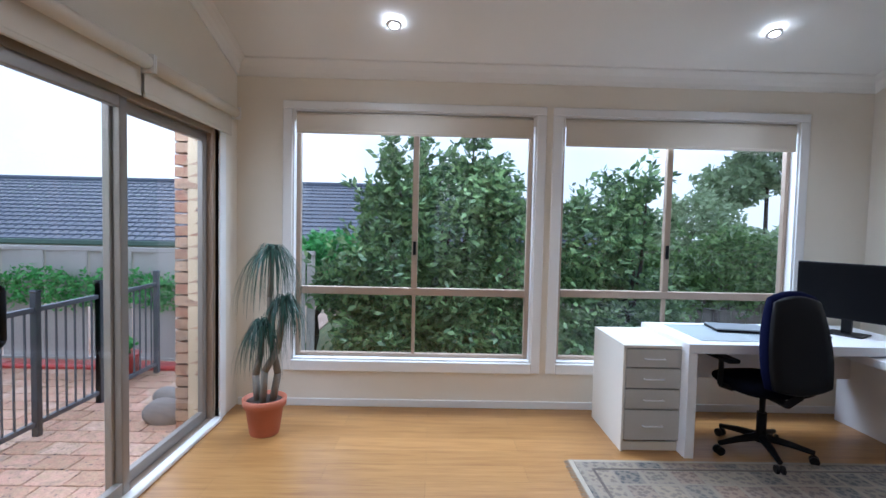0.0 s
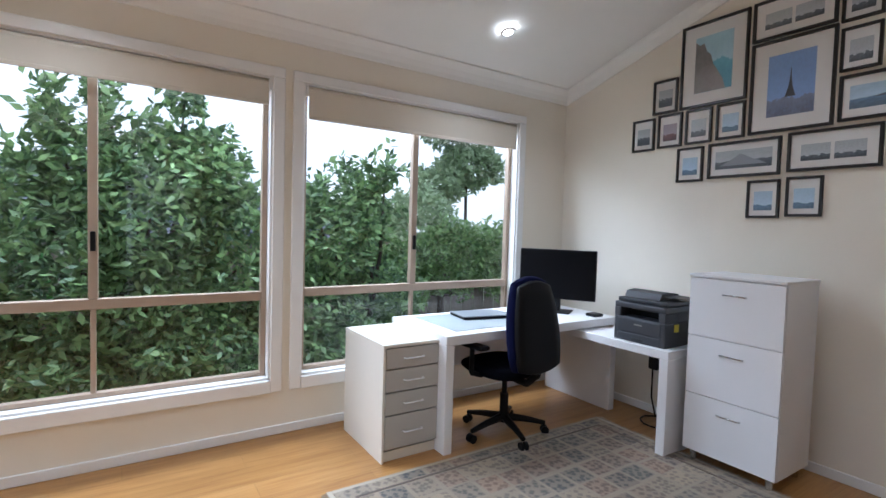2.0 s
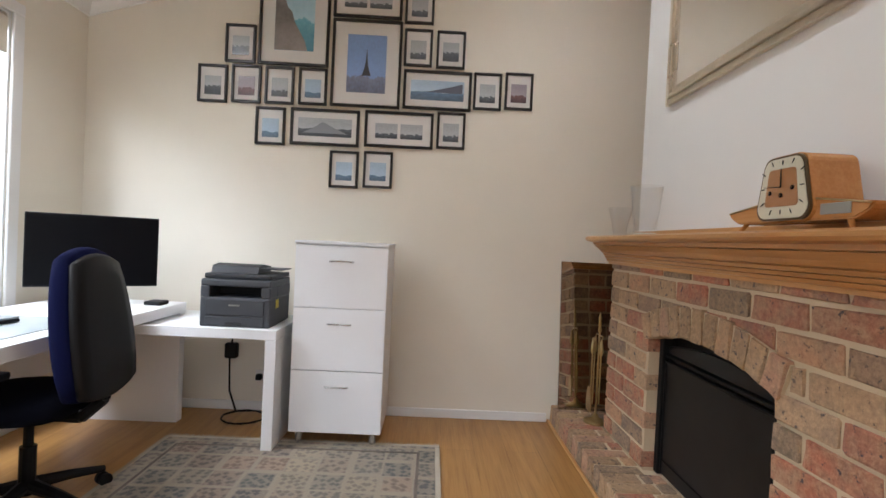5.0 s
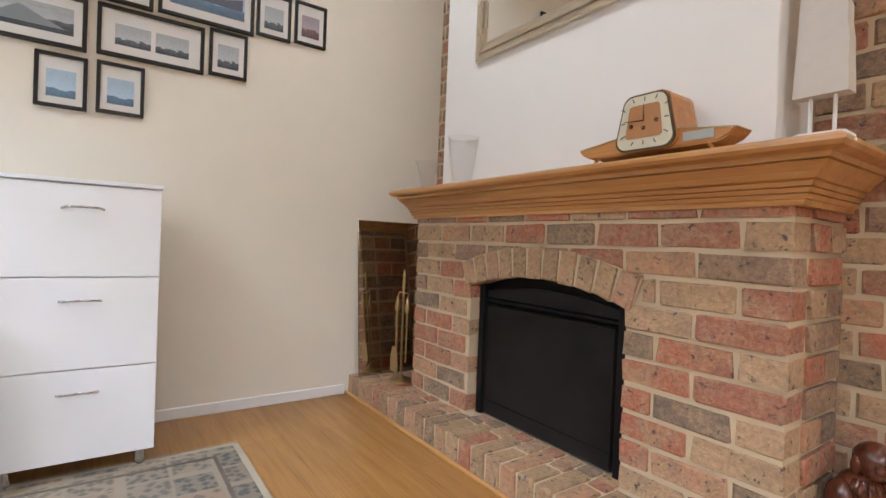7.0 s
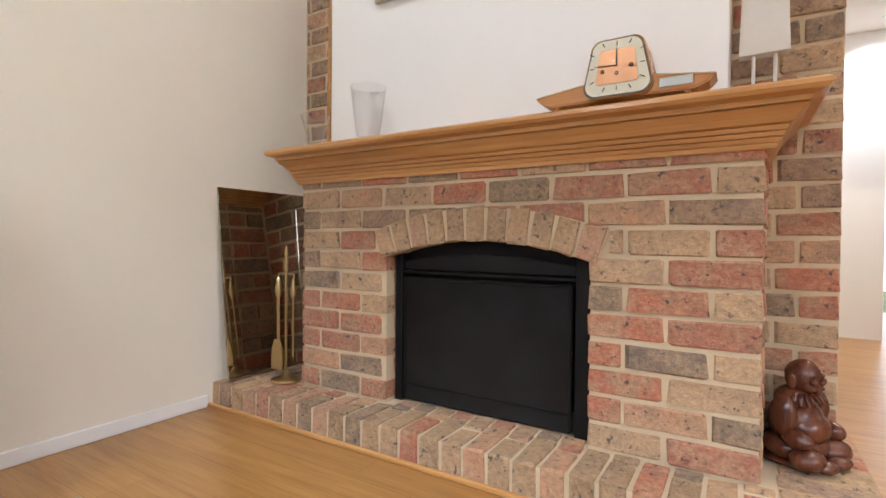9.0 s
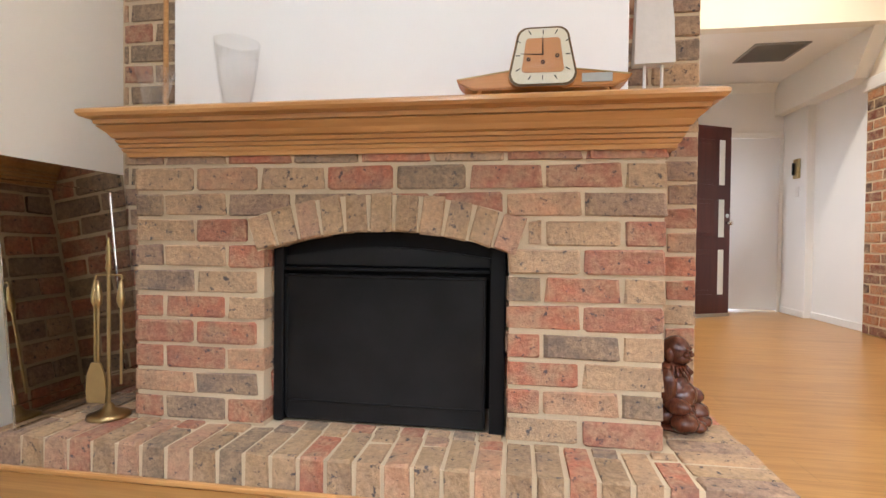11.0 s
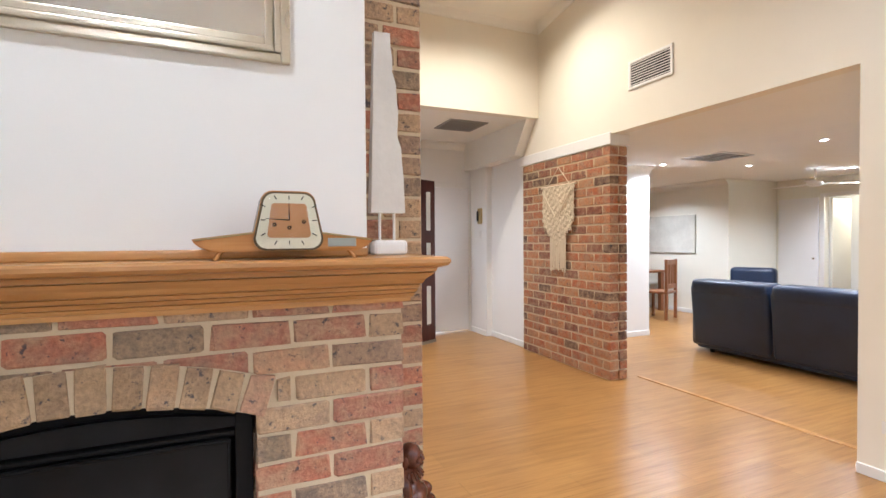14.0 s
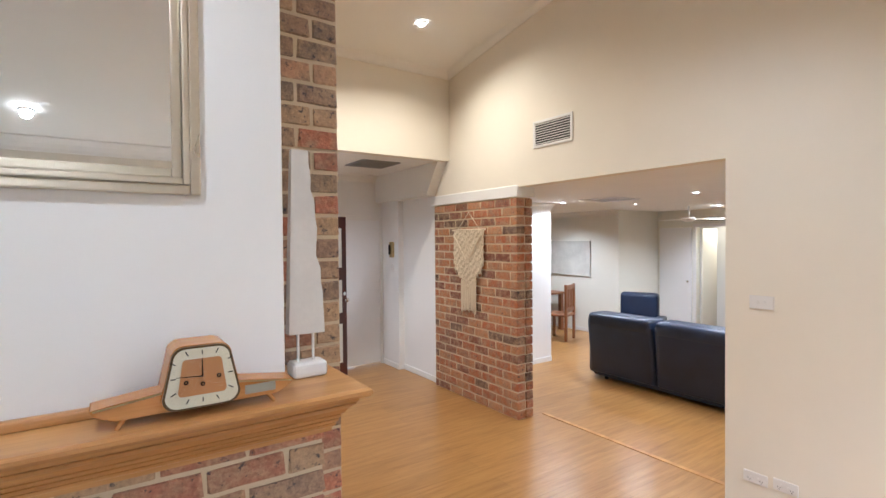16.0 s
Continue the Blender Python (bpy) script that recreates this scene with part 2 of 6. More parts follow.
def photo_material(name, sky_c, mid_c, low_c, horizon, scale):
    """A faded landscape print: sky, a ragged skyline and a foreground."""
    m, n, l, p = shader(name)
    tc, sep = n.new("ShaderNodeTexCoord"), n.new("ShaderNodeSeparateXYZ")
    l.new(tc.outputs["Generated"], sep.inputs[0])
    nz = chain(n, l, scale, 5, tc.outputs["Generated"])
    ad = n.new("ShaderNodeMath")
    ad.operation = "MULTIPLY_ADD"
    ad.inputs[1].default_value = 0.45
    l.new(nz, ad.inputs[0])
    l.new(sep.outputs["Z"], ad.inputs[2])
    h = horizon + 0.22
    col = ramp(n, l, ad.outputs[0], [(0.0, low_c), (max(0.05, h - 0.25), tuple(0.7 * a + 0.3 * b for a, b in zip(low_c, mid_c))), (h - 0.03, mid_c), (h, tuple(min(1, c * 1.15) for c in sky_c)), (1.0, sky_c)])
    l.new(mix(n, l, 0.35, col, ramp(n, l, chain(n, l, scale * 4, 4, tc.outputs["Generated"]), [(0.35, low_c), (0.65, sky_c)]), "SOFT_LIGHT"), p.inputs["Base Color"])
    p.inputs["Roughness"].default_value = 0.25
    return m


# ---- materials ----
M_WALL = plain("cream_wall_paint", (0.78, 0.725, 0.62), 0.75, vary=0.025, grain=180, relief=0.04)
M_WHITE_WALL = plain("white_wall_paint", (0.80, 0.79, 0.775), 0.7, vary=0.02, grain=180, relief=0.04)
M_LIVWALL = plain("pale_cream_wall_paint", (0.80, 0.785, 0.70), 0.7, vary=0.02, grain=180, relief=0.04)
M_CEIL = plain("ceiling_paint", (0.82, 0.80, 0.75), 0.85, vary=0.02, grain=160, relief=0.03)
M_TRIM = plain("white_gloss_trim", (0.80, 0.79, 0.77), 0.35, vary=0.03)
M_ALU = plain("beige_aluminium", (0.42, 0.33, 0.25), 0.38, 0.35, vary=0.06)
M_ALU_GREY = plain("grey_aluminium", (0.27, 0.24, 0.21), 0.4, 0.4, vary=0.08)
M_BLIND = plain("cream_blind_cloth", (0.66, 0.60, 0.50), 0.85, vary=0.04, grain=300, relief=0.15)
M_FLOOR = floor_material()
M_MORTAR = plain("tan_mortar", (0.60, 0.48, 0.32), 0.95, vary=0.16, grain=140, relief=0.6)
REDS = [(0.0, (0.48, 0.185, 0.11)), (0.13, (0.27, 0.205, 0.14)), (0.28, (0.53, 0.375, 0.23)), (0.44, (0.42, 0.185, 0.12)), (0.56, (0.33, 0.225, 0.16)), (0.68, (0.55, 0.33, 0.20)), (0.8, (0.25, 0.19, 0.145)), (0.9, (0.50, 0.20, 0.12))]
M_BRICK = brick_material("mixed_brick", REDS)
M_BRICK_TAN = brick_material("tan_arch_brick", [(0.0, (0.47, 0.33, 0.19)), (0.3, (0.36, 0.25, 0.145)), (0.5, (0.53, 0.36, 0.21)), (0.75, (0.50, 0.30, 0.20))])
M_BRICK_OUT = brick_material("pinkish_outer_brick", [(0.0, (0.50, 0.33, 0.23)), (0.35, (0.42, 0.23, 0.15)), (0.6, (0.55, 0.40, 0.28)), (0.85, (0.40, 0.19, 0.12))])
M_BRICK_WARM = brick_material("warm_hall_brick", [(0.0, (0.43, 0.14, 0.055)), (0.3, (0.23, 0.08, 0.045)), (0.5, (0.50, 0.23, 0.10)), (0.68, (0.12, 0.065, 0.045)), (0.8, (0.45, 0.18, 0.075))])
M_MANTEL = wood("honey_mantel_timber", (0.37, 0.165, 0.048), (0.62, 0.345, 0.125), 0, 0.28)
M_CLOCK = wood("clock_timber", (0.42, 0.17, 0.045), (0.56, 0.27, 0.085), 0, 0.25, 1.4)
M_RED_DOOR = wood("dark_red_stained_timber", (0.045, 0.008, 0.008), (0.085, 0.017, 0.013), 2, 0.28)
M_CARVED = wood("carved_reddish_timber", (0.045, 0.012, 0.007), (0.15, 0.045, 0.02), 2, 0.22, 2.0)
M_CHAIRWOOD = wood("oiled_chair_timber", (0.17, 0.06, 0.02), (0.30, 0.12, 0.045), 2, 0.35)
M_GLASS = glass_material("clear_glass")
M_FROST = plain("frosted_glass_lit", (0.72, 0.74, 0.72), 0.25, vary=0.05)
M_CRYSTAL = glass_material("cut_crystal", (0.99, 0.99, 0.99), 0.05, 0.012)
M_WHITE = plain("white_melamine", (0.80, 0.80, 0.81), 0.32, vary=0.02, relief=0.01)
M_WARMWHITE = plain("aged_white_laminate", (0.75, 0.72, 0.64), 0.4, vary=0.03, relief=0.01)
M_GREYFRONT = plain("silver_grey_drawer_front", (0.48, 0.465, 0.43), 0.45, vary=0.03)
M_CHROME = plain("brushed_chrome", (0.72, 0.72, 0.71), 0.22, 1.0, vary=0.05)
M_BLACK = plain("black_plastic", (0.004, 0.004, 0.005), 0.5, vary=0.2, spec=0.22)
M_SCREEN = plain("dark_monitor_screen", (0.002, 0.002, 0.003), 0.4, vary=0.1, relief=0, spec=0.12)
M_CHAIRCLOTH = plain("navy_black_upholstery", (0.003, 0.0035, 0.008), 0.95, vary=0.25, grain=350, relief=0.4, spec=0.08)
M_CHAIRBLUE = plain("deep_blue_upholstery", (0.004, 0.0055, 0.032), 0.95, vary=0.25, grain=350, relief=0.4, spec=0.08)
M_PRINTER = plain("charcoal_printer_plastic", (0.052, 0.056, 0.065), 0.5, vary=0.1, grain=300, relief=0.2)
M_PRINTER_D = plain("dark_printer_plastic", (0.02, 0.021, 0.025), 0.5, vary=0.1)
M_LAPTOP = plain("grey_laptop_lid", (0.24, 0.26, 0.28), 0.35, 0.2, vary=0.05)
M_PAD = plain("pale_blue_desk_glass", (0.47, 0.52, 0.53), 0.12, vary=0.06, relief=0)
M_RUG = rug_material()
M_RUGEDGE = plain("cream_rug_fringe", (0.42, 0.37, 0.29), 0.95, vary=0.2, grain=300, relief=0.5)
M_RUGBAND = plain("brown_rug_border", (0.15, 0.12, 0.10), 0.95, vary=0.45, grain=40, relief=0.5)
M_FRAME = plain("black_picture_frame", (0.012, 0.010, 0.009), 0.35, vary=0.2)
M_MAT = plain("white_picture_mount", (0.70, 0.68, 0.65), 0.6, vary=0.02)
M_SILVER = plain("champagne_silver_frame", (0.68, 0.61, 0.49), 0.3, 0.85, vary=0.12)
M_MIRROR = mirror_material("mirror_silvering", (0.86, 0.87, 0.86), 0.01)
M_DARKMIRROR = mirror_material("bronze_tinted_mirror", (0.55, 0.50, 0.44), 0.02)
M_SOOT = plain("black_steel", (0.004, 0.004, 0.0045), 0.55, vary=0.35, grain=30, spec=0.25)
M_SCREENMESH = plain("sooty_glass_door", (0.013, 0.013, 0.0135), 0.42, vary=0.7, grain=12, relief=0.02, spec=0.25)
M_BRASS = plain("aged_brass", (0.50, 0.38, 0.18), 0.3, 1.0, vary=0.2)
M_BEZEL = plain("dark_bronze", (0.14, 0.095, 0.05), 0.35, 0.8, vary=0.2)
M_DIAL = plain("ivory_clock_dial", (0.66, 0.62, 0.48), 0.4, vary=0.04)
M_DIALWOOD = plain("copper_clock_centre", (0.50, 0.24, 0.10), 0.3, 0.4, vary=0.1)
M_DRIFT = plain("whitewashed_timber", (0.62, 0.58, 0.53), 0.8, vary=0.14, grain=40, relief=0.6)
M_STONE = plain("white_stone_base", (0.76, 0.74, 0.71), 0.7, vary=0.06)
M_COTTON = plain("natural_cotton_cord", (0.66, 0.56, 0.41), 0.95, vary=0.12, grain=220, relief=0.6)
M_LEATHER = plain("navy_leather", (0.016, 0.029, 0.066), 0.38, vary=0.3, grain=160, relief=0.25)
M_TERRACOTTA = plain("terracotta_plastic", (0.46, 0.145, 0.075), 0.55, vary=0.08)
M_SOIL = plain("potting_soil", (0.05, 0.035, 0.025), 0.95, vary=0.4, grain=60, relief=0.8)
M_TRUNK = plain("pale_palm_trunk", (0.22, 0.19, 0.15), 0.9, vary=0.35, grain=40, relief=0.7)
M_PALM = leaf_material("blue_green_palm_leaf", (0.012, 0.045, 0.032), (0.055, 0.13, 0.085))
M_LEAF = leaf_material("glossy_garden_leaf", (0.02, 0.058, 0.023), (0.28, 0.43, 0.17))
M_IVY = leaf_material("bright_hedge_leaf", (0.06, 0.24, 0.06), (0.20, 0.58, 0.16))
# leaf colour lightened for the far trees, to offset the backlight on their crowns
M_FARLEAF = leaf_material("lightened_far_leaf", (0.20, 0.27, 0.14), (0.42, 0.52, 0.30))
M_BARK = plain("garden_bark", (0.06, 0.045, 0.035), 0.95, vary=0.4, grain=30, relief=0.8)
# pale terracotta, lightened further to carry the bright reflected haze over the patio
M_PAVER = brick_material("hazed_terracotta_paver", [(0.0, (0.52, 0.31, 0.22)), (0.3, (0.58, 0.37, 0.28)), (0.6, (0.47, 0.27, 0.19)), (0.8, (0.60, 0.44, 0.35))])
M_SAND = plain("paver_joint_sand", (0.40, 0.29, 0.22), 0.95, vary=0.15, grain=80, relief=0.4)
M_GRASS = plain("garden_ground", (0.10, 0.12, 0.05), 0.95, vary=0.4, grain=14, relief=0.8)
M_COLORBOND = plain("pale_grey_steel_fence", (0.42, 0.41, 0.40), 0.5, 0.1, vary=0.05)
M_TIMBERFENCE = wood("weathered_paling", (0.16, 0.13, 0.11), (0.30, 0.26, 0.22), 2, 0.9)
# charcoal lightened: the reflected haze on the door glass is put into the colour
M_POOLRAIL = plain("hazed_charcoal_rail", (0.10, 0.11, 0.13), 0.45, 0.3)
M_TILE = plain("slate_blue_roof_tile", (0.095, 0.11, 0.15), 0.6, vary=0.18, grain=20, relief=0.3)
M_FASCIA = plain("cream_fascia", (0.50, 0.46, 0.38), 0.6)
M_GUTTER = plain("green_gutter", (0.10, 0.15, 0.12), 0.5)
M_REDPOT = plain("red_glazed_pot", (0.42, 0.045, 0.04), 0.3)
M_ROCK = plain("garden_rock", (0.22, 0.19, 0.17), 0.9, vary=0.3, grain=14, relief=0.8)
M_LED = emit_material("lit_led_lens", (1.0, 0.97, 0.92), 30.0)
M_VENTGREY = plain("grey_filter_mesh", (0.28, 0.27, 0.26), 0.8)
M_PALE = plain("pale_relief_print", (0.58, 0.57, 0.52), 0.7, vary=0.25, grain=30)
M_CLIFF = plain("printed_cliff", (0.26, 0.235, 0.22), 0.4, vary=0.6, grain=45)
M_PLATE = plain("white_switch_plastic", (0.74, 0.72, 0.70), 0.3, vary=0.02)
M_YELLOW = plain("yellow_label", (0.65, 0.52, 0.05), 0.5)
M_GREYMETAL = plain("grey_engraved_plate", (0.40, 0.40, 0.37), 0.35, 0.8)


# ---- mesh tools ----
def box(bm, x0, x1, y0, y1, z0, z1, bev=0.0, seg=1):
    r = bmesh.ops.create_cube(bm, size=1.0)
    bmesh.ops.scale(bm, vec=(abs(x1 - x0), abs(y1 - y0), abs(z1 - z0)), verts=r["verts"])
    bmesh.ops.translate(bm, vec=((x0 + x1) / 2, (y0 + y1) / 2, (z0 + z1) / 2), verts=r["verts"])
    if bev:
        edges = list({e for v in r["verts"] for e in v.link_edges})
        bmesh.ops.bevel(bm, geom=edges, offset=bev, segments=seg, affect="EDGES", profile=0.6)
    return bm


def B(*a, **k):
    return box(bmesh.new(), *a, **k)


def rod(bm, a, b, r0, r1=None, seg=12, caps=True):
    a, b = Vector(a), Vector(b)
    d = b - a
    m = Matrix.Translation((a + b) / 2) @ d.to_track_quat("Z", "Y").to_matrix().to_4x4()
    bmesh.ops.create_cone(bm, cap_ends=caps, segments=seg, radius1=r0, radius2=r0 if r1 is None else r1, depth=d.length, matrix=m)
    return bm


def tube(bm, pts, radii, seg=8):
    for i in range(len(pts) - 1):
        rod(bm, pts[i], pts[i + 1], radii[i], radii[i + 1], seg)
    return bm


def ball(bm, c, s, sub=2, rot=0.0):
    bmesh.ops.create_icosphere(bm, subdivisions=sub, radius=1.0, matrix=Matrix.Translation(c) @ Matrix.Rotation(rot, 4, "Z") @ Matrix.Diagonal((*s, 1)))
    return bm


def lathe(bm, profile, c=(0, 0, 0), seg=24):
    """Turn (radius, height) pairs round the z axis."""
    rings = []
    for r, z in profile:
        rings.append([bm.verts.new((c[0] + r * math.cos(2 * math.pi * k / seg), c[1] + r * math.sin(2 * math.pi * k / seg), c[2] + z)) for k in range(seg)])
    for a, b in zip(rings, rings[1:]):
        for k in range(seg):
            bm.faces.new((a[k], a[(k + 1) % seg], b[(k + 1) % seg], b[k]))
    return bm


def prism(bm, poly, axis, lo, hi):
    """Pull a polygon (pairs in the two other axes, in xyz order) along an axis."""
    def put(p, v):
        q = list(p)
        q.insert("xyz".index(axis), v)
        return bm.verts.new(q)
    a, b = [put(p, lo) for p in poly], [put(p, hi) for p in poly]
    bm.faces.new(a), bm.faces.new(b[::-1])
    for i in range(len(poly)):
        j = (i + 1) % len(poly)
        bm.faces.new((a[j], a[i], b[i], b[j]))
    bmesh.ops.recalc_face_normals(bm, faces=bm.faces[:])
    return bm


def smooth(bm):
    for f in bm.faces:
        f.smooth = True
    return bm


def link(name, bm, material):
    me = bpy.data.meshes.new(name)
    bmesh.ops.recalc_face_normals(bm, faces=bm.faces[:])
    bm.to_mesh(me)
    bm.free()
    me.materials.append(material)
    return new(name, me)


def part(name, bm, material, parent, label=""):
    ob = link(name, bm, material)
    ob.parent = parent
    return tagged(ob, label)


def thing(name, m, label, category, group=""):
    ob = new(name)
    ob.matrix_world = m
    ob.empty_display_size = 0.1
    return tagged(ob, label, category, group)


def structure(name, bm, material, label="", category=""):
    return tagged(link(name, bm, material), label, category, "", "structure")


def hearthside(ob):
    """Set a piece that was laid out from the fireplace's corner in its place."""
    ob.matrix_world = FIRE @ ob.matrix_world
    return ob



# ---- structure ----
def wall_rake(y):
    return min(EAVE_N + (NORTH - y) * (RIDGE_Z - EAVE_N) / (NORTH - RIDGE_Y), EAVE_S + (y - SOUTH) * (RIDGE_Z - EAVE_S) / (RIDGE_Y - SOUTH))


fl = B(WEST - T, EAST + 0.12, -6.4, NORTH + 0.12, -0.12, 0.0)
box(fl, -9.6, WEST - T, -6.4, 0.99, -0.12, 0.0)
structure("floor", fl, M_FLOOR, "honey-coloured laminate floorboards, satin and slightly reflective", "floor")

# north wall: piers, sill wall and head round two windows
W1, W2 = (-2.30, -0.385), (-0.184, 1.72)
SILL, HEAD = 0.375, 2.35
n_wall = bmesh.new()
for x0, x1, z0, z1 in ((WEST - T, W1[0], 0, 3.0), (W1[1], W2[0], 0, 3.0), (W2[1], EAST + T, 0, 3.0), (W1[0], W1[1], 0, SILL), (W2[0], W2[1], 0, SILL), (W1[0], W1[1], HEAD, 3.0), (W2[0], W2[1], HEAD, 3.0)):
    box(n_wall, x0, x1, NORTH, NORTH + T, z0, z1)
structure("wall_north", n_wall, M_WALL, "cream painted plaster wall under the windows", "wall")

# east wall with its raked top
rake = [(SOUTH - T, 0), (NORTH, 0), (NORTH, EAVE_N + 0.05), (RIDGE_Y, RIDGE_Z + 0.05), (SOUTH - T, EAVE_S + 0.05)]
structure("wall_east", prism(bmesh.new(), rake, "x", EAST, EAST + T), M_WALL, "cream painted gable wall hung with pictures", "wall")

# west wall: sliding door opening, wide opening to the living room, brick pier
DOOR = (1.12, 3.10, 2.13)
OPEN = (-1.895, 0.08, LIVING_Z)
w_wall = bmesh.new()
for y0, y1, z0, z1 in ((OPEN[1], DOOR[0], 0, LIVING_Z), (DOOR[1], NORTH, 0, LIVING_Z), (DOOR[0], DOOR[1], DOOR[2], LIVING_Z)):
    box(w_wall, WEST - T, WEST, y0, y1, z0, z1)
prism(w_wall, [(-3.39, LIVING_Z), (NORTH, LIVING_Z), (NORTH, EAVE_N + 0.05), (RIDGE_Y, RIDGE_Z + 0.05), (SOUTH, EAVE_S + 0.05), (SOUTH - 0.06, HALL_Z)], "x", WEST - T, WEST)
structure("wall_west", w_wall, M_WALL, "cream painted gable wall over the wide opening", "wall")

structure("wall_upper_south", B(WEST, -0.2, SOUTH - T, SOUTH, HALL_Z - 0.004, EAVE_S + 0.05), M_WALL, "cream wall over the hall ceiling", "wall")
ceil = bmesh.new()
prism(ceil, [(NORTH + T, EAVE_N), (RIDGE_Y, RIDGE_Z), (RIDGE_Y, RIDGE_Z + 0.1), (NORTH + T, EAVE_N + 0.1)], "x", WEST - T, EAST + T)
prism(ceil, [(SOUTH - T, EAVE_S), (RIDGE_Y, RIDGE_Z), (RIDGE_Y, RIDGE_Z + 0.1), (SOUTH - T, EAVE_S + 0.1)], "x", WEST - T, EAST + T)
structure("ceiling", ceil, M_CEIL, "raked off-white plasterboard ceiling with a ridge", "ceiling")
structure("ceiling_hall", B(WEST - 0.5, 1.0, -5.9, SOUTH - 0.01, HALL_Z, HALL_Z + 0.1), M_CEIL, "flat white hall ceiling", "ceiling")
structure("ceiling_living", B(-9.6, WEST - T, -6.4, 0.99, LIVING_Z, LIVING_Z + 0.1), M_CEIL, "flat white living room ceiling", "ceiling")

# cornices: a coved strip at wall and ceiling
COVE = [(0, 0), (0, -0.095), (0.012, -0.095), (0.022, -0.07), (0.045, -0.04), (0.075, -0.02), (0.095, -0.012), (0.095, 0)]
cn = bmesh.new()
prism(cn, [(NORTH - a, EAVE_N + b + a * 0.28 + 0.037) for a, b in COVE], "x", WEST, EAST)
structure("cornice_north", cn, M_CEIL, "coved plaster cornice", "cornice")
cs = bmesh.new()
prism(cs, [(SOUTH + a, EAVE_S + b + a * 0.28 + 0.037) for a, b in COVE], "x", WEST, -0.26)
structure("cornice_south", cs, M_CEIL, "coved plaster cornice", "cornice")


def raked_cove(name, x, sign, y0, z0, y1, z1):
    bm = bmesh.new()
    ends = []
    for y, z in ((y0, z0), (y1, z1)):
        ends.append([bm.verts.new((x + sign * a, y, z + b + 0.037)) for a, b in COVE])
    k = len(COVE)
    bm.faces.new(ends[0]), bm.faces.new(ends[1][::-1])
    for i in range(k):
        bm.faces.new((ends[0][i], ends[0][(i + 1) % k], ends[1][(i + 1) % k], ends[1][i]))
    structure(name, bm, M_CEIL, "coved plaster cornice along the rake", "cornice")


raked_cove("cornice_east", EAST, -1, NORTH, EAVE_N, RIDGE_Y, RIDGE_Z)
raked_cove("cornice_west", WEST, 1, NORTH, EAVE_N, RIDGE_Y, RIDGE_Z)
raked_cove("cornice_west", WEST, 1, SOUTH, EAVE_S, RIDGE_Y, RIDGE_Z)

# baseboards
SK = 0.062
for nm, a in (("baseboard_north", (WEST + 0.014, EAST - 0.014, NORTH - 0.014, NORTH)), ("baseboard_east", (EAST - 0.014, EAST, 0.222, NORTH - 0.014)), ("baseboard_west", (WEST, WEST + 0.014, OPEN[1], DOOR[0] - 0.09))):
    structure(nm, B(*a, 0.0, SK, bev=0.004), M_TRIM, "low white painted baseboard", "baseboard")

# hall beyond the chimney and the living room shell
hall = bmesh.new()
box(hall, -1.05, 1.0, -4.90, -4.78, 0, HALL_Z)
box(hall, -2.84, -1.05, -4.90, -4.78, 2.15, HALL_Z)
box(hall, -1.05, -0.93, -4.78, -4.0, 0, HALL_Z)
structure("wall_hall", hall, M_WHITE_WALL, "white painted hall walls", "wall")
structure("wall_hall", B(-2.92, -2.80, -4.28, -3.392, 0, HALL_Z), M_WHITE_WALL, "white painted hall wall beside the brick pier", "wall")
structure("wall_hall", B(-2.92, -2.72, -4.90, -4.28, 0, HALL_Z), M_WHITE_WALL, "white painted hall wall return with a door chime", "wall")
# added walls that close the hall here and keep stray outdoor light out
side = B(-0.28, -0.16, -4.0, SOUTH - T, 0, HALL_Z)
box(side, -0.93, -0.16, -4.12, -4.0, 0, HALL_Z)
structure("wall_hall", side, M_WHITE_WALL, "plain white wall added to close the hall behind the entry door", "wall")
structure("bulkhead", prism(bmesh.new(), [(-4.78, 2.36), (-3.391, 2.36), (-3.13, HALL_Z), (-4.78, HALL_Z)], "x", -2.80, -2.62), M_CEIL, "white plaster bulkhead under the hall ceiling", "bulkhead")
structure("cornice_hall", prism(bmesh.new(), [(-4.78 + a, HALL_Z + b) for a, b in COVE], "x", -2.62, -1.05), M_CEIL, "coved plaster cornice", "cornice")
structure("wall_living", B(-4.80, -2.93, -3.51, -3.39, 0, LIVING_Z), M_WHITE_WALL, "pale painted wall beyond the brick pier", "wall")
structure("wall_living", B(-7.19, -7.05, -6.4, -3.85, 0, LIVING_Z), M_LIVWALL, "pale painted dining room wall hung with a print", "wall")
structure("wall_living", B(-8.3, -7.19, -3.97, -3.85, 0, LIVING_Z), M_LIVWALL, "pale painted return wall of the recess", "wall")
liv = bmesh.new()
for y0, y1, z0, z1 in ((-3.97, -3.09, 0, LIVING_Z), (-2.56, 0.87, 0, LIVING_Z), (-3.09, -2.56, 2.0, LIVING_Z)):
    box(liv, -8.42, -8.3, y0, y1, z0, z1)
structure("wall_living", liv, M_LIVWALL, "pale painted living room wall with a doorway", "wall")
structure("wall_living", B(-9.6, WEST - T, 0.87, 0.99, 0, LIVING_Z), M_LIVWALL, "plain closing wall of the living room", "wall")
structure("wall_living", B(-9.6, -9.48, -6.4, 0.87, 0, LIVING_Z), M_WHITE_WALL, "plain far wall of the lit bedroom", "wall")
structure("wall_living", B(-7.05, -3.14, -6.4, -6.28, 0, LIVING_Z), M_LIVWALL, "plain closing wall of the dining room", "wall")
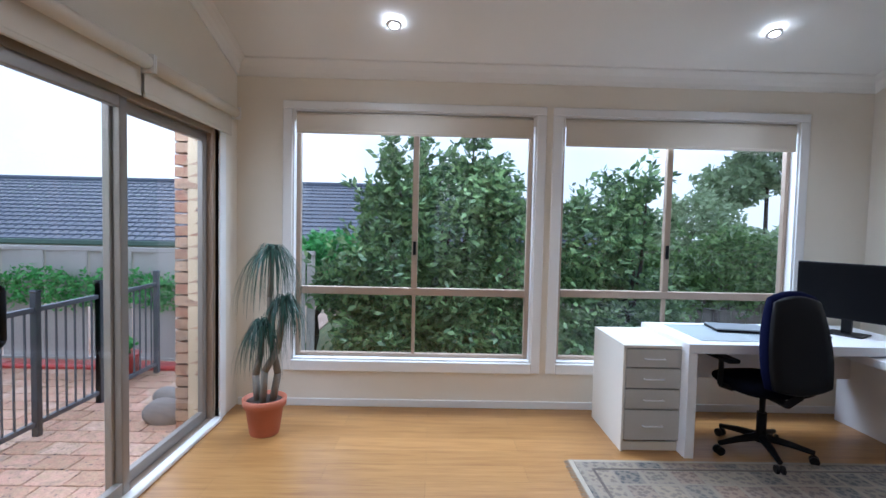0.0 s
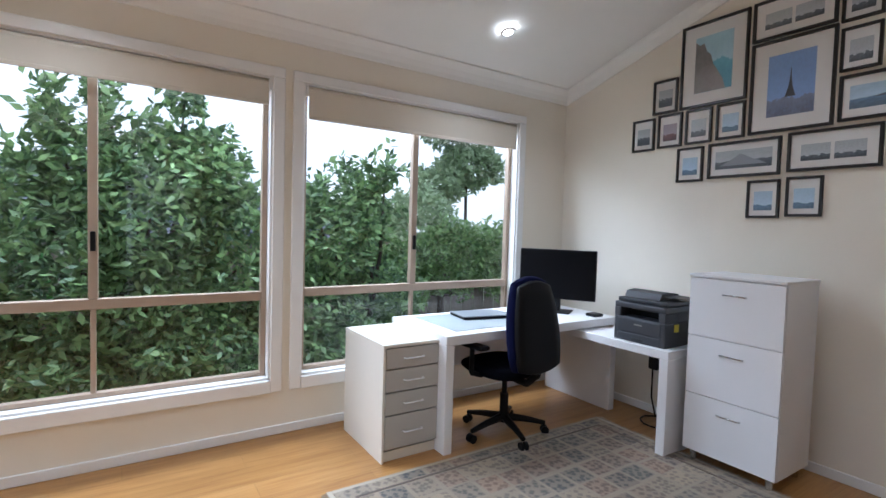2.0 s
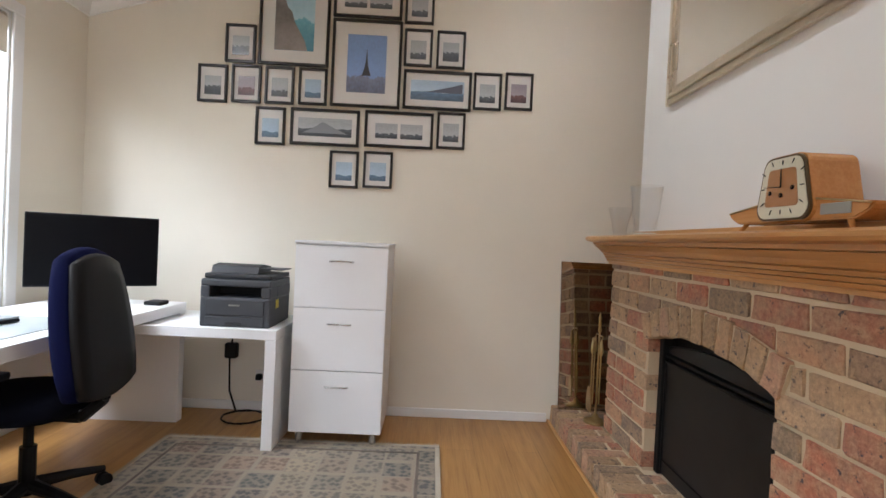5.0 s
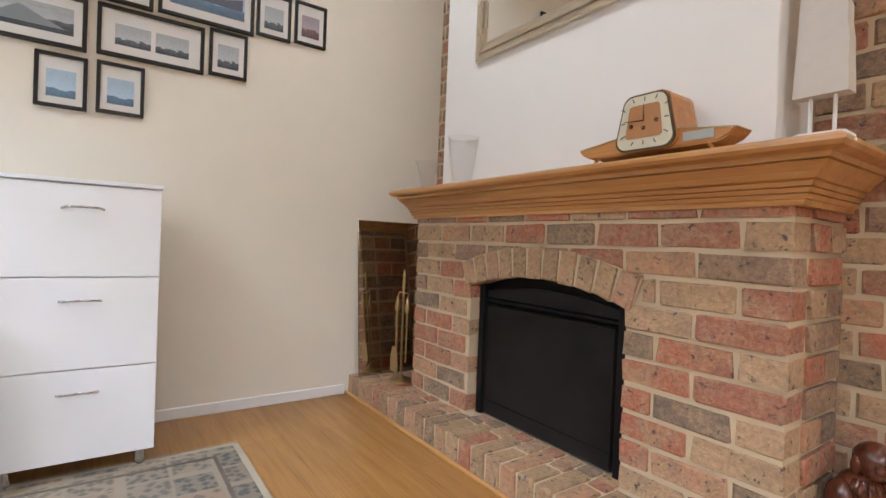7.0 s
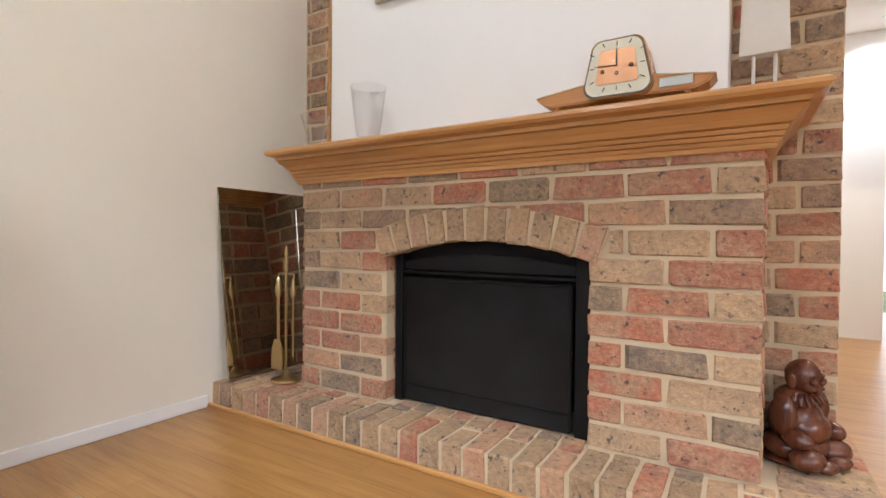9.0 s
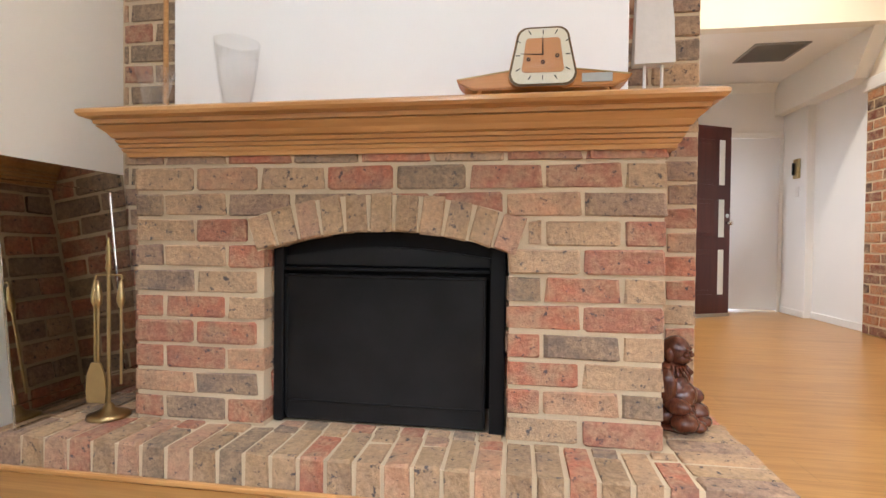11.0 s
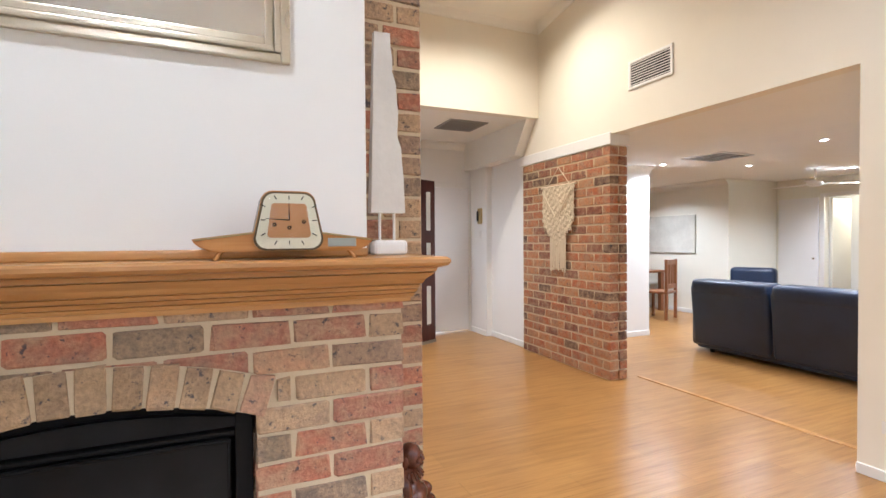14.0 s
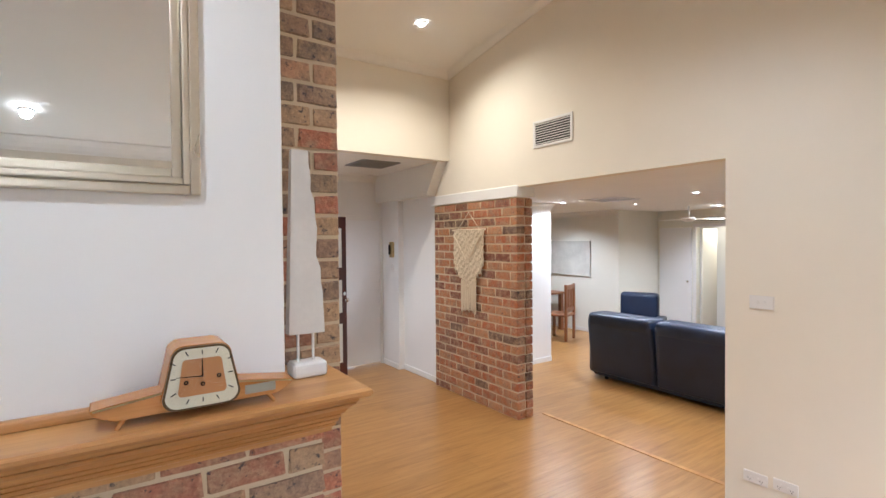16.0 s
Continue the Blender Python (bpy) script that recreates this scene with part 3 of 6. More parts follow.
structure("wall_living", B(-3.14, -2.93, -6.4, -4.90, 0, LIVING_Z), M_LIVWALL, "plain closing wall of the dining room", "wall")
for nm, a in (("baseboard_living", (-7.05, -7.036, -6.28, -3.85)), ("baseboard_living", (-4.80, -2.96, -3.39, -3.376)), ("baseboard_hall", (-2.80, -2.786, -4.28, -3.392)), ("baseboard_hall", (-2.72, -2.706, -4.78, -4.28))):
    structure(nm, B(*a, 0, 0.075, bev=0.004), M_TRIM, "white painted baseboard", "baseboard")
for nm, a in (("cornice_living", ("y", -6.28, -3.85, -7.05, 1)), ("cornice_living", ("x", -4.80, -2.96, -3.39, 1))):
    axis, lo, hi, at, sg = a
    structure(nm, prism(bmesh.new(), [(at + sg * p, LIVING_Z + q) for p, q in COVE], axis, lo, hi), M_CEIL, "coved white cornice", "cornice")
structure("floor_strip", B(WEST - 0.385, WEST - 0.335, -1.90, 0.08, 0.0, 0.007, bev=0.003), M_MANTEL, "timber threshold strip between the floors", "threshold")
structure("wall_behind_chimney", B(-0.16, EAST, SOUTH - T, SOUTH, 0, EAVE_S + 0.05), M_WALL, "plain closing wall", "wall")

# ---- windows ----
def window(name, x0, x1, blind_z, mull, trans):
    w = structure(name, B(x0 - 0.075, x1 + 0.075, NORTH - 0.018, NORTH - 0.001, HEAD, HEAD + 0.065, bev=0.005), M_TRIM, "white architraved window with beige aluminium sliding sashes", "window")
    for a, nm in (((x0 - 0.075, x0, NORTH - 0.018, NORTH - 0.001, SILL - 0.085, HEAD), "architrave"), ((x1, x1 + 0.075, NORTH - 0.018, NORTH - 0.001, SILL - 0.085, HEAD), "architrave"), ((x0, x1, NORTH - 0.03, NORTH - 0.001, SILL - 0.085, SILL), "window_sill")):
        part(nm, B(*a, bev=0.005), M_TRIM, w)
    yf = NORTH + 0.07
    for a in ((x0, x0 + 0.012, NORTH, yf, SILL, HEAD), (x1 - 0.012, x1, NORTH, yf, SILL, HEAD), (x0, x1, NORTH, yf, SILL, SILL + 0.012), (x0, x1, NORTH, yf, HEAD - 0.012, HEAD)):
        part("reveal", B(*a), M_TRIM, w)
    f = bmesh.new()
    for a in ((x0 + 0.012, x0 + 0.045, SILL + 0.012, HEAD - 0.012), (x1 - 0.045, x1 - 0.012, SILL + 0.012, HEAD - 0.012), (x0 + 0.045, x1 - 0.045, SILL + 0.012, SILL + 0.04), (x0 + 0.045, x1 - 0.045, HEAD - 0.05, HEAD - 0.012)):
        box(f, a[0], a[1], yf, yf + 0.05, a[2], a[3], bev=0.003)
    part("window_frame", f, M_ALU, w)
    part("transom", B(x0 + 0.045, x1 - 0.045, yf - 0.006, yf + 0.045, trans - 0.03, trans + 0.03, bev=0.004), M_ALU, w)
    m = part("mullion", B(mull - 0.024, mull + 0.024, yf - 0.01, yf + 0.04, trans + 0.03, HEAD - 0.05, bev=0.004), M_ALU, w)
    part("latch", B(mull - 0.012, mull + 0.012, yf - 0.026, yf - 0.01, trans + 0.30, trans + 0.41, bev=0.003), M_BLACK, m)
    part("mullion", B(mull - 0.014, mull + 0.014, yf, yf + 0.035, SILL + 0.04, trans - 0.03, bev=0.003), M_ALU, w)
    for a in ((x0 + 0.04, mull, trans + 0.02, HEAD - 0.04), (mull, x1 - 0.04, trans + 0.02, HEAD - 0.04), (x0 + 0.04, mull, SILL + 0.03, trans - 0.02), (mull, x1 - 0.04, SILL + 0.03, trans - 0.02)):
        g = part("pane", B(a[0], a[1], yf + 0.02, yf + 0.025, a[2], a[3]), M_GLASS, w)
        g.visible_shadow = False
    bl = thing("roller_blind", pose(0, 0, 0), "cream fabric roller blind rolled nearly up in the window", "blind", "roller blinds")
    part("roll", smooth(rod(bmesh.new(), (x0 + 0.03, NORTH + 0.028, HEAD - 0.045), (x1 - 0.03, NORTH + 0.028, HEAD - 0.045), 0.034, seg=20)), M_BLIND, bl)
    part("cloth", B(x0 + 0.03, x1 - 0.03, NORTH - 0.008, NORTH - 0.005, blind_z, HEAD - 0.04), M_BLIND, bl)
    part("bottom_rail", B(x0 + 0.03, x1 - 0.03, NORTH - 0.013, NORTH - 0.001, blind_z - 0.012, blind_z + 0.012, bev=0.004), M_BLIND, bl)
    for x in (x0 + 0.02, x1 - 0.02):
        part("bracket", B(x - 0.006, x + 0.006, NORTH - 0.006, NORTH + 0.06, HEAD - 0.085, HEAD - 0.012), M_TRIM, bl)


window("window_1", *W1, 2.175, -1.335, 0.925)
window("window_2", *W2, 2.125, 0.72, 0.935)

# ---- sliding door ----
y0, y1, zt = DOOR
sd = structure("door_1", B(WEST - 0.11, WEST - 0.03, y0, y1, 0.0, 0.028, bev=0.004), M_ALU, "glazed aluminium sliding door to the patio, closed", "door")
for a in ((y0, y0 + 0.04, 0.028, zt), (y1 - 0.04, y1, 0.028, zt), (y0 + 0.04, y1 - 0.04, zt - 0.05, zt)):
    part("door_frame", B(WEST - 0.11, WEST - 0.03, *a, bev=0.004), M_ALU, sd)


def sash(ya, yb, x, name):
    s = part(name, B(x - 0.02, x + 0.02, ya, ya + 0.06, 0.03, zt - 0.05, bev=0.004), M_ALU_GREY, sd)
    for a in ((yb - 0.06, yb, 0.03, zt - 0.05), (ya + 0.06, yb - 0.06, 0.03, 0.10), (ya + 0.06, yb - 0.06, zt - 0.11, zt - 0.05)):
        part("stile", B(x - 0.02, x + 0.02, *a, bev=0.004), M_ALU_GREY, s)
    g = part("pane", B(x - 0.003, x + 0.003, ya + 0.05, yb - 0.05, 0.09, zt - 0.10), M_GLASS, s)
    g.visible_shadow = False
    return s


sash(2.02, y1 - 0.04, WEST - 0.085, "fixed_sash")
slide = sash(y0 + 0.04, 2.10, WEST - 0.045, "sliding_sash")
hd = tube(bmesh.new(), [(WEST - 0.02, 1.27, 0.98), (WEST + 0.03, 1.27, 1.0), (WEST + 0.035, 1.29, 1.02), (WEST + 0.035, 1.29, 1.20), (WEST + 0.03, 1.27, 1.22), (WEST - 0.02, 1.27, 1.24)], [0.012] * 6)
part("door_handle", smooth(hd), M_BLACK, slide, "black bow handle")
part("jamb", B(WEST - 0.028, WEST + 0.012, y1, y1 + 0.10, 0, zt + 0.12, bev=0.004), M_TRIM, sd)
part("jamb", B(WEST - 0.028, WEST + 0.012, y0 - 0.09, y0, 0, zt + 0.12, bev=0.004), M_TRIM, sd)
part("head_trim", B(WEST - 0.028, WEST + 0.012, y0, y1, zt, zt + 0.12, bev=0.004), M_TRIM, sd)
part("inner_sill", B(WEST - 0.03, WEST + 0.03, y0, y1, 0.0, 0.03, bev=0.006), M_TRIM, sd)
for ya, yb in ((1.06, 2.12), (2.15, 3.24)):
    bl = thing("roller_blind", pose(0, 0, 0), "cream fabric roller blind rolled nearly up over the sliding door", "blind", "roller blinds")
    part("roll", smooth(rod(bmesh.new(), (WEST + 0.06, ya, 2.27), (WEST + 0.06, yb, 2.27), 0.036, seg=20)), M_BLIND, bl)
    part("cloth", B(WEST + 0.03, WEST + 0.033, ya, yb, 2.11, 2.27), M_BLIND, bl)
    part("bottom_rail", B(WEST + 0.024, WEST + 0.038, ya, yb, 2.098, 2.125, bev=0.004), M_BLIND, bl)
    for y in (ya - 0.008, yb + 0.004):
        part("bracket", B(WEST + 0.012, WEST + 0.10, y, y + 0.006, 2.22, 2.31), M_TRIM, bl)

# ---- downlights: a trim ring, a lit lens and its lamp ----
def ceiling_z(y):
    return wall_rake(y)


def downlight(x, y, z, tilt, power, color, group, cone=150):
    m = pose(x, y, z, tilt, 0, 0)
    d = thing("downlight", m, "recessed white LED downlight, switched on", "downlight", group)
    part("trim_ring", lathe(bmesh.new(), [(0.031, -0.001), (0.034, -0.006), (0.05, -0.007), (0.054, -0.001), (0.054, 0.004)], seg=28), M_TRIM, d)
    part("lens", rod(bmesh.new(), (0, 0, -0.004), (0, 0, 0.004), 0.032, seg=24), M_LED, d)
    lamp("downlight_lamp", "SPOT", m @ pose(0, 0, -0.02), power, color, cone=radians(cone), radius=0.04)


TILT_N = -math.degrees(math.atan2(RIDGE_Z - EAVE_N, NORTH - RIDGE_Y))
TILT_S = math.degrees(math.atan2(RIDGE_Z - EAVE_S, RIDGE_Y - SOUTH))
for x, y in ((-1.48, 2.91), (1.10, 2.88), (-1.48, 0.75), (1.10, 0.75)):
    downlight(x, y, ceiling_z(y), TILT_N, 34, NEUTRAL, "study downlights")
for x, y in ((-1.9, -2.3), (-0.9, -2.3)):
    downlight(x, y, ceiling_z(y), TILT_S, 60, WARM, "hall downlights")
for x, y in ((-4.74, -3.1), (-4.95, -1.3), (-6.1, -4.75), (-5.95, -2.75), (-7.5, -2.3), (-4.4, 0.1)):
    downlight(x, y, LIVING_Z, 0, 62, NEUTRAL, "living room downlights")
downlight(-1.0, -3.7, HALL_Z, 0, 50, NEUTRAL, "hall downlights")
lamp("bedroom_lamp", "POINT", pose(-9.0, -2.7, 1.9), 9, (1, 0.85, 0.6), radius=0.15)

# ---- chimney and fireplace ----
FX, FACE, BACK = 1.803, 0.0, -0.36       # width of the fireplace, its face, the brick chimney behind
MZ = 1.238                              # top of the mantel
cw = B(-0.203, EL, BACK - 0.95, BACK - 0.008, ZF, 3.66)
hearthside(structure("chimney_wall", cw, M_MORTAR, "brick chimney running up to the ceiling behind the white panel", "chimney"))
hearthside(structure("chimney_breast", B(0.103, 1.725, BACK - 0.007, -0.105, MZ + 0.001, 3.60, bev=0.003), M_WHITE_WALL, "white plastered chimney breast above the mantel", "chimney breast"))
fp = hearthside(structure("fireplace", B(0.012, FX - 0.012, BACK - 0.006, -0.02, HEARTH_Z - 0.03, HEARTH_Z - 0.02), M_MORTAR, "brick open fireplace with an arched steel firebox", "fireplace"))
OL, OR, SPRING, CROWN = 1.297, 0.488, 0.77, 0.832     # firebox opening
for a in ((0.012, OR - 0.012, HEARTH_Z - 0.02, 1.10), (OL + 0.012, FX - 0.012, HEARTH_Z - 0.02, 1.10), (OR - 0.012, OL + 0.012, CROWN + 0.01, 1.10)):
    part("mortar_core", B(a[0], a[1], BACK - 0.006, FACE - 0.007, a[2], a[3]), M_MORTAR, fp)
HW = -0.272                             # west edge of the hearth
hearth = hearthside(structure("hearth", B(HW + 0.008, EL, BACK - 0.01, HF - 0.008, ZF, HEARTH_Z - 0.008), M_MORTAR, "raised brick hearth with bricks laid on edge", "hearth"))
part("mortar_bed", B(HW + 0.008, -0.203, -0.62, BACK - 0.01, ZF, HEARTH_Z - 0.008), M_MORTAR, hearth)
hearthside(structure("hearth_trim", B(HW - 0.012, EL, HF + 0.002, HF + 0.018, ZF, ZF + 0.018, bev=0.004), M_MANTEL, "timber quad trim along the hearth", "trim"))

box_fire = thing("firebox_insert", FIRE.copy(), "black steel firebox insert with a sooty closed panel", "firebox")
part("surround", B(OR, OR + 0.05, -0.13, -0.05, HEARTH_Z, 0.81, bev=0.003), M_SOOT, box_fire)
part("surround", B(OL - 0.035, OL, -0.13, -0.05, HEARTH_Z, 0.81, bev=0.003), M_SOOT, box_fire)
part("crossbar", B(OR + 0.05, OL - 0.035, -0.12, -0.06, 0.695, 0.708, bev=0.003), M_SOOT, box_fire)
part("hood", B(OR + 0.03, OL - 0.03, -0.16, -0.10, 0.67, 0.86, bev=0.006), M_SOOT, box_fire)
hd_ = bmesh.new()
prism(hd_, [(OR + 0.05, 0.715)] + [(OR + 0.05 + (OL - OR - 0.085) * k / 12, 0.745 + 0.035 * math.sin(math.pi * k / 12)) for k in range(13)] + [(OL - 0.035, 0.715)], "y", -0.10, -0.075)
part("smoke_flap", hd_, M_SCREENMESH, box_fire)
pn = part("front_panel", B(0.552, 1.258, -0.085, -0.064, HEARTH_Z + 0.004, 0.682, bev=0.006), M_SCREENMESH, box_fire)
for a in ((0.552, 1.258, 0.672, 0.682), (0.552, 0.562, HEARTH_Z + 0.02, 0.672), (1.248, 1.258, HEARTH_Z + 0.02, 0.672), (0.562, 1.248, HEARTH_Z + 0.068, HEARTH_Z + 0.076)):
    part("panel_lip", B(a[0], a[1], -0.064, -0.058, a[2], a[3], bev=0.002), M_SOOT, pn)
part("lining", B(OR, OL, -0.34, -0.30, HEARTH_Z, 0.86), M_SOOT, box_fire)

# mantel: moulded profile (how far it stands out, height)
PROFILE = [(0.0, -0.165), (0.014, -0.165), (0.016, -0.150), (0.022, -0.147), (0.027, -0.136), (0.022, -0.133), (0.029, -0.131), (0.034, -0.120), (0.029, -0.117), (0.036, -0.115), (0.041, -0.104), (0.037, -0.101), (0.047, -0.097), (0.057, -0.080), (0.074, -0.064), (0.080, -0.058), (0.072, -0.055), (0.083, -0.052), (0.086, -0.038), (0.097, -0.036), (0.112, -0.031), (0.12, -0.020), (0.119, -0.008), (0.108, 0.0)]
mantel = thing("mantelpiece", FIRE.copy(), "honey-stained timber mantel shelf with a stepped moulding", "mantelpiece")
mb = bmesh.new()
loops = []
for d, h in PROFILE:
    h *= 0.92
    loops.append([mb.verts.new(p) for p in ((-d, BACK + 0.01, MZ + h), (-d, d, MZ + h), (FX + d, d, MZ + h), (FX + d, BACK + 0.01, MZ + h))])
for a, b in zip(loops, loops[1:]):
    for i in range(3):
        mb.faces.new((a[i], a[i + 1], b[i + 1], b[i]))
mb.faces.new(loops[-1]), mb.faces.new(loops[0][::-1])
mb.faces.new([l[0] for l in loops]), mb.faces.new([l[3] for l in reversed(loops)])
part("shelf", mb, M_MANTEL, mantel)
part("back_moulding", B(0.106, 1.722, -0.104, -0.073, MZ, MZ + 0.03, bev=0.008, seg=2), M_MANTEL, mantel)

# ---- framed mirror ----
mx0, mx1, mz0, mz1 = 0.356, 1.450, 1.868, 2.69
mir = thing("wall_mirror", FIRE @ pose(0, 0.015, 0), "rectangular mirror in a stepped champagne-silver frame", "mirror")
for k, (o, y, w) in enumerate(((0.0, 0.022, 0.03), (0.03, 0.030, 0.02), (0.05, 0.018, 0.028))):
    for a in ((mx0 + o, mx0 + o + w, mz0 + o, mz1 - o), (mx1 - o - w, mx1 - o, mz0 + o, mz1 - o), (mx0 + o + w, mx1 - o - w, mz0 + o, mz0 + o + w), (mx0 + o + w, mx1 - o - w, mz1 - o - w, mz1 - o)):
        part("frame_rail", B(a[0], a[1], -0.12, -0.12 + y, a[2], a[3], bev=0.006, seg=2), M_SILVER, mir)
part("glass", B(mx0 + 0.07, mx1 - 0.07, -0.115, -0.108, mz0 + 0.07, mz1 - 0.07), M_MIRROR, mir)

# ---- mantel clock ----
ck = thing("mantel_clock", FIRE @ pose(0.385, 0.012, MZ) @ Matrix.Scale(1.09, 4), "mid-century timber mantel clock with long sloping wings", "clock")
CZ = 0.022
for s in (-1, 1):
    w = bmesh.new()
    ln = 0.236
    prism(w, [(s * 0.05, CZ), (s * (ln - 0.045), CZ), (s * (ln - 0.012), CZ + 0.016), (s * ln, CZ + 0.03), (s * ln, CZ + 0.034), (s * 0.05, CZ + 0.058)], "y", -0.035, 0.05)
    bmesh.ops.bevel(w, geom=w.edges[:], offset=0.004, segments=2, affect="EDGES")
    wing = part("wing", w, M_CLOCK, ck)
    inlay = rod(bmesh.new(), (s * 0.09, 0.0505, CZ + 0.050), (s * (ln - 0.006), 0.0505, CZ + 0.031), 0.0022, seg=6)
    part("brass_inlay", inlay, M_BRASS, wing, "thin brass inlay strip")
    part("foot", tube(bmesh.new(), [(s * 0.165, 0.035, CZ + 0.006), (s * 0.185, 0.045, 0.0)], [0.007, 0.005]), M_CLOCK, ck)


def rounded(w0, w1, h, r, n=5):
    """A tapered outline with rounded corners, wider below: (x, z) pairs."""
    pts = []
    for cx, cz, a0 in ((w0 - r, r, -90), (w1 - r, h - r, 0), (-w1 + r, h - r, 90), (-w0 + r, r, 180)):
        for k in range(n + 1):
            a = radians(a0 + 90 * k / n)
            pts.append((cx + r * math.cos(a), cz + r * math.sin(a)))
    return pts


def face(w0, w1, h, r, z0, ya, yb):
    return prism(bmesh.new(), [(x, z + z0) for x, z in rounded(w0, w1, h, r)], "y", ya, yb)


hs = face(0.093, 0.072, 0.162, 0.032, CZ + 0.001, -0.06, 0.058)
part("case", hs, M_CLOCK, ck)
part("bezel", face(0.0905, 0.0705, 0.157, 0.031, CZ + 0.003, 0.058, 0.065), M_BEZEL, ck, "dark bronze bezel")
dial = part("dial", face(0.0845, 0.0655, 0.147, 0.029, CZ + 0.008, 0.065, 0.067), M_DIAL, ck)
part("centre_plate", face(0.056, 0.046, 0.092, 0.010, CZ + 0.037, 0.067, 0.0685), M_DIALWOOD, dial)
CM = CZ + 0.084
for k in range(12):
    a = k * math.pi / 6
    ux, uz = math.sin(a), math.cos(a)
    edge = min(0.0735 / max(abs(ux), 0.01), 0.067 / max(abs(uz), 0.01))
    tk = rod(bmesh.new(), (ux * edge * 0.82, 0.0675, CM + uz * edge * 0.82), (ux * edge * 0.98, 0.0675, CM + uz * edge * 0.98), 0.0014, seg=6)
    part("hour_mark", tk, M_BLACK, dial)
for dx, dz, r in ((0.001, 0.046, 0.0018), (0.060, 0.004, 0.0016)):
    part("clock_hand", rod(bmesh.new(), (0, 0.0705, CM), (dx, 0.0705, CM + dz), r, 0.0008, 6), M_BLACK, dial)
for dx, dz in ((0.038, -0.012), (0.0, -0.02), (-0.038, -0.004)):
    part("winding_hole", lathe(bmesh.new(), [(0.0022, 0.0), (0.0055, 0.0), (0.0055, 0.002), (0.0022, 0.002)], seg=14), M_BLACK, dial).matrix_basis = pose(dx, 0.0685, CM + dz, -90)
glass = part("domed_glass", bmesh.new(), M_GLASS, ck)
gb = bmesh.new()
outer = [gb.verts.new((x, 0.066, z + CZ + 0.008)) for x, z in rounded(0.0835, 0.0645, 0.146, 0.029)]
inner = [gb.verts.new((v.co.x * 0.55, 0.076, CZ + 0.081 + (v.co.z - CZ - 0.081) * 0.55)) for v in outer]
for i in range(len(outer)):
    j = (i + 1) % len(outer)
    gb.faces.new((outer[i], outer[j], inner[j], inner[i]))
gb.faces.new(inner)
smooth(gb)
gb.to_mesh(glass.data)
gb.free()
part("name_plate", B(-0.185, -0.105, 0.050, 0.0535, CZ + 0.012, CZ + 0.036, bev=0.001), M_GREYMETAL, ck, "small engraved grey metal plate")

# ---- glass on the mantel ----
vase = thing("crystal_vase", FIRE @ pose(1.408, 0.0, MZ), "tall cut-crystal vase, empty, on the mantel", "vase")
part("bowl", smooth(lathe(bmesh.new(), [(0.0, 0.002), (0.05, 0.0), (0.052, 0.02), (0.05, 0.03), (0.062, 0.12), (0.076, 0.235), (0.073, 0.237), (0.058, 0.12), (0.044, 0.03), (0.0, 0.028)], seg=20)), M_CRYSTAL, vase)
part("foot", smooth(lathe(bmesh.new(), [(0.0, 0.0), (0.05, 0.0), (0.051, 0.014), (0.0, 0.016)], seg=20)), M_FROST, vase, "thick frosted glass foot")
bowl = thing("crystal_bowl", FIRE @ pose(1.72, 0.0, MZ), "small flared cut-crystal vase on the mantel", "vase")
part("bowl", lathe(bmesh.new(), [(0.0, 0.002), (0.035, 0.0), (0.034, 0.02), (0.045, 0.08), (0.066, 0.155), (0.062, 0.157), (0.04, 0.08), (0.028, 0.02), (0.0, 0.018)], seg=16), M_CRYSTAL, bowl)
stick = tagged(link("timber_pole", rod(bmesh.new(), (1.835, -0.20, MZ), (1.865, -0.24, 2.05), 0.011, 0.009, 10), M_MANTEL), "slim timber pole leaning in the chimney corner", "pole")
hearthside(stick)

# ---- driftwood sculpture ----
dr = thing("driftwood_sculpture", FIRE @ pose(0.02, -0.16, MZ), "whitewashed driftwood blade on a white stone base", "sculpture")
db = bmesh.new()
rows = 14
prev = None
rnd = random.Random(5)
for k in range(rows + 1):
    t = k / rows
    z = 0.155 + 0.655 * t
    wl_ = -0.078 * (1 - 0.25 * t)
    wr = (0.048 * (1 - t) ** 0.9 + 0.02) + rnd.uniform(-0.007, 0.007)
    d = 0.028 * (1 - 0.4 * t)
    ring = [db.verts.new(p) for p in ((-wr, -d, z), (-wl_ - 0.02, -d * 0.8, z), (-wl_ - 0.02, d * 0.8, z), (-wr, d, z))]
    if prev:
        for i in range(4):
            db.faces.new((prev[i], prev[(i + 1) % 4], ring[(i + 1) % 4], ring[i]))
    else:
        db.faces.new(ring)
    prev = ring
db.faces.new(prev[::-1])
part("blade", db, M_DRIFT, dr)
for x in (-0.035, 0.02):
    part("rod", rod(bmesh.new(), (x, 0, 0.04), (x, 0, 0.17), 0.005), M_STONE, dr)
part("base", B(-0.075, 0.05, -0.045, 0.045, 0, 0.055, bev=0.018, seg=3), M_STONE, dr)

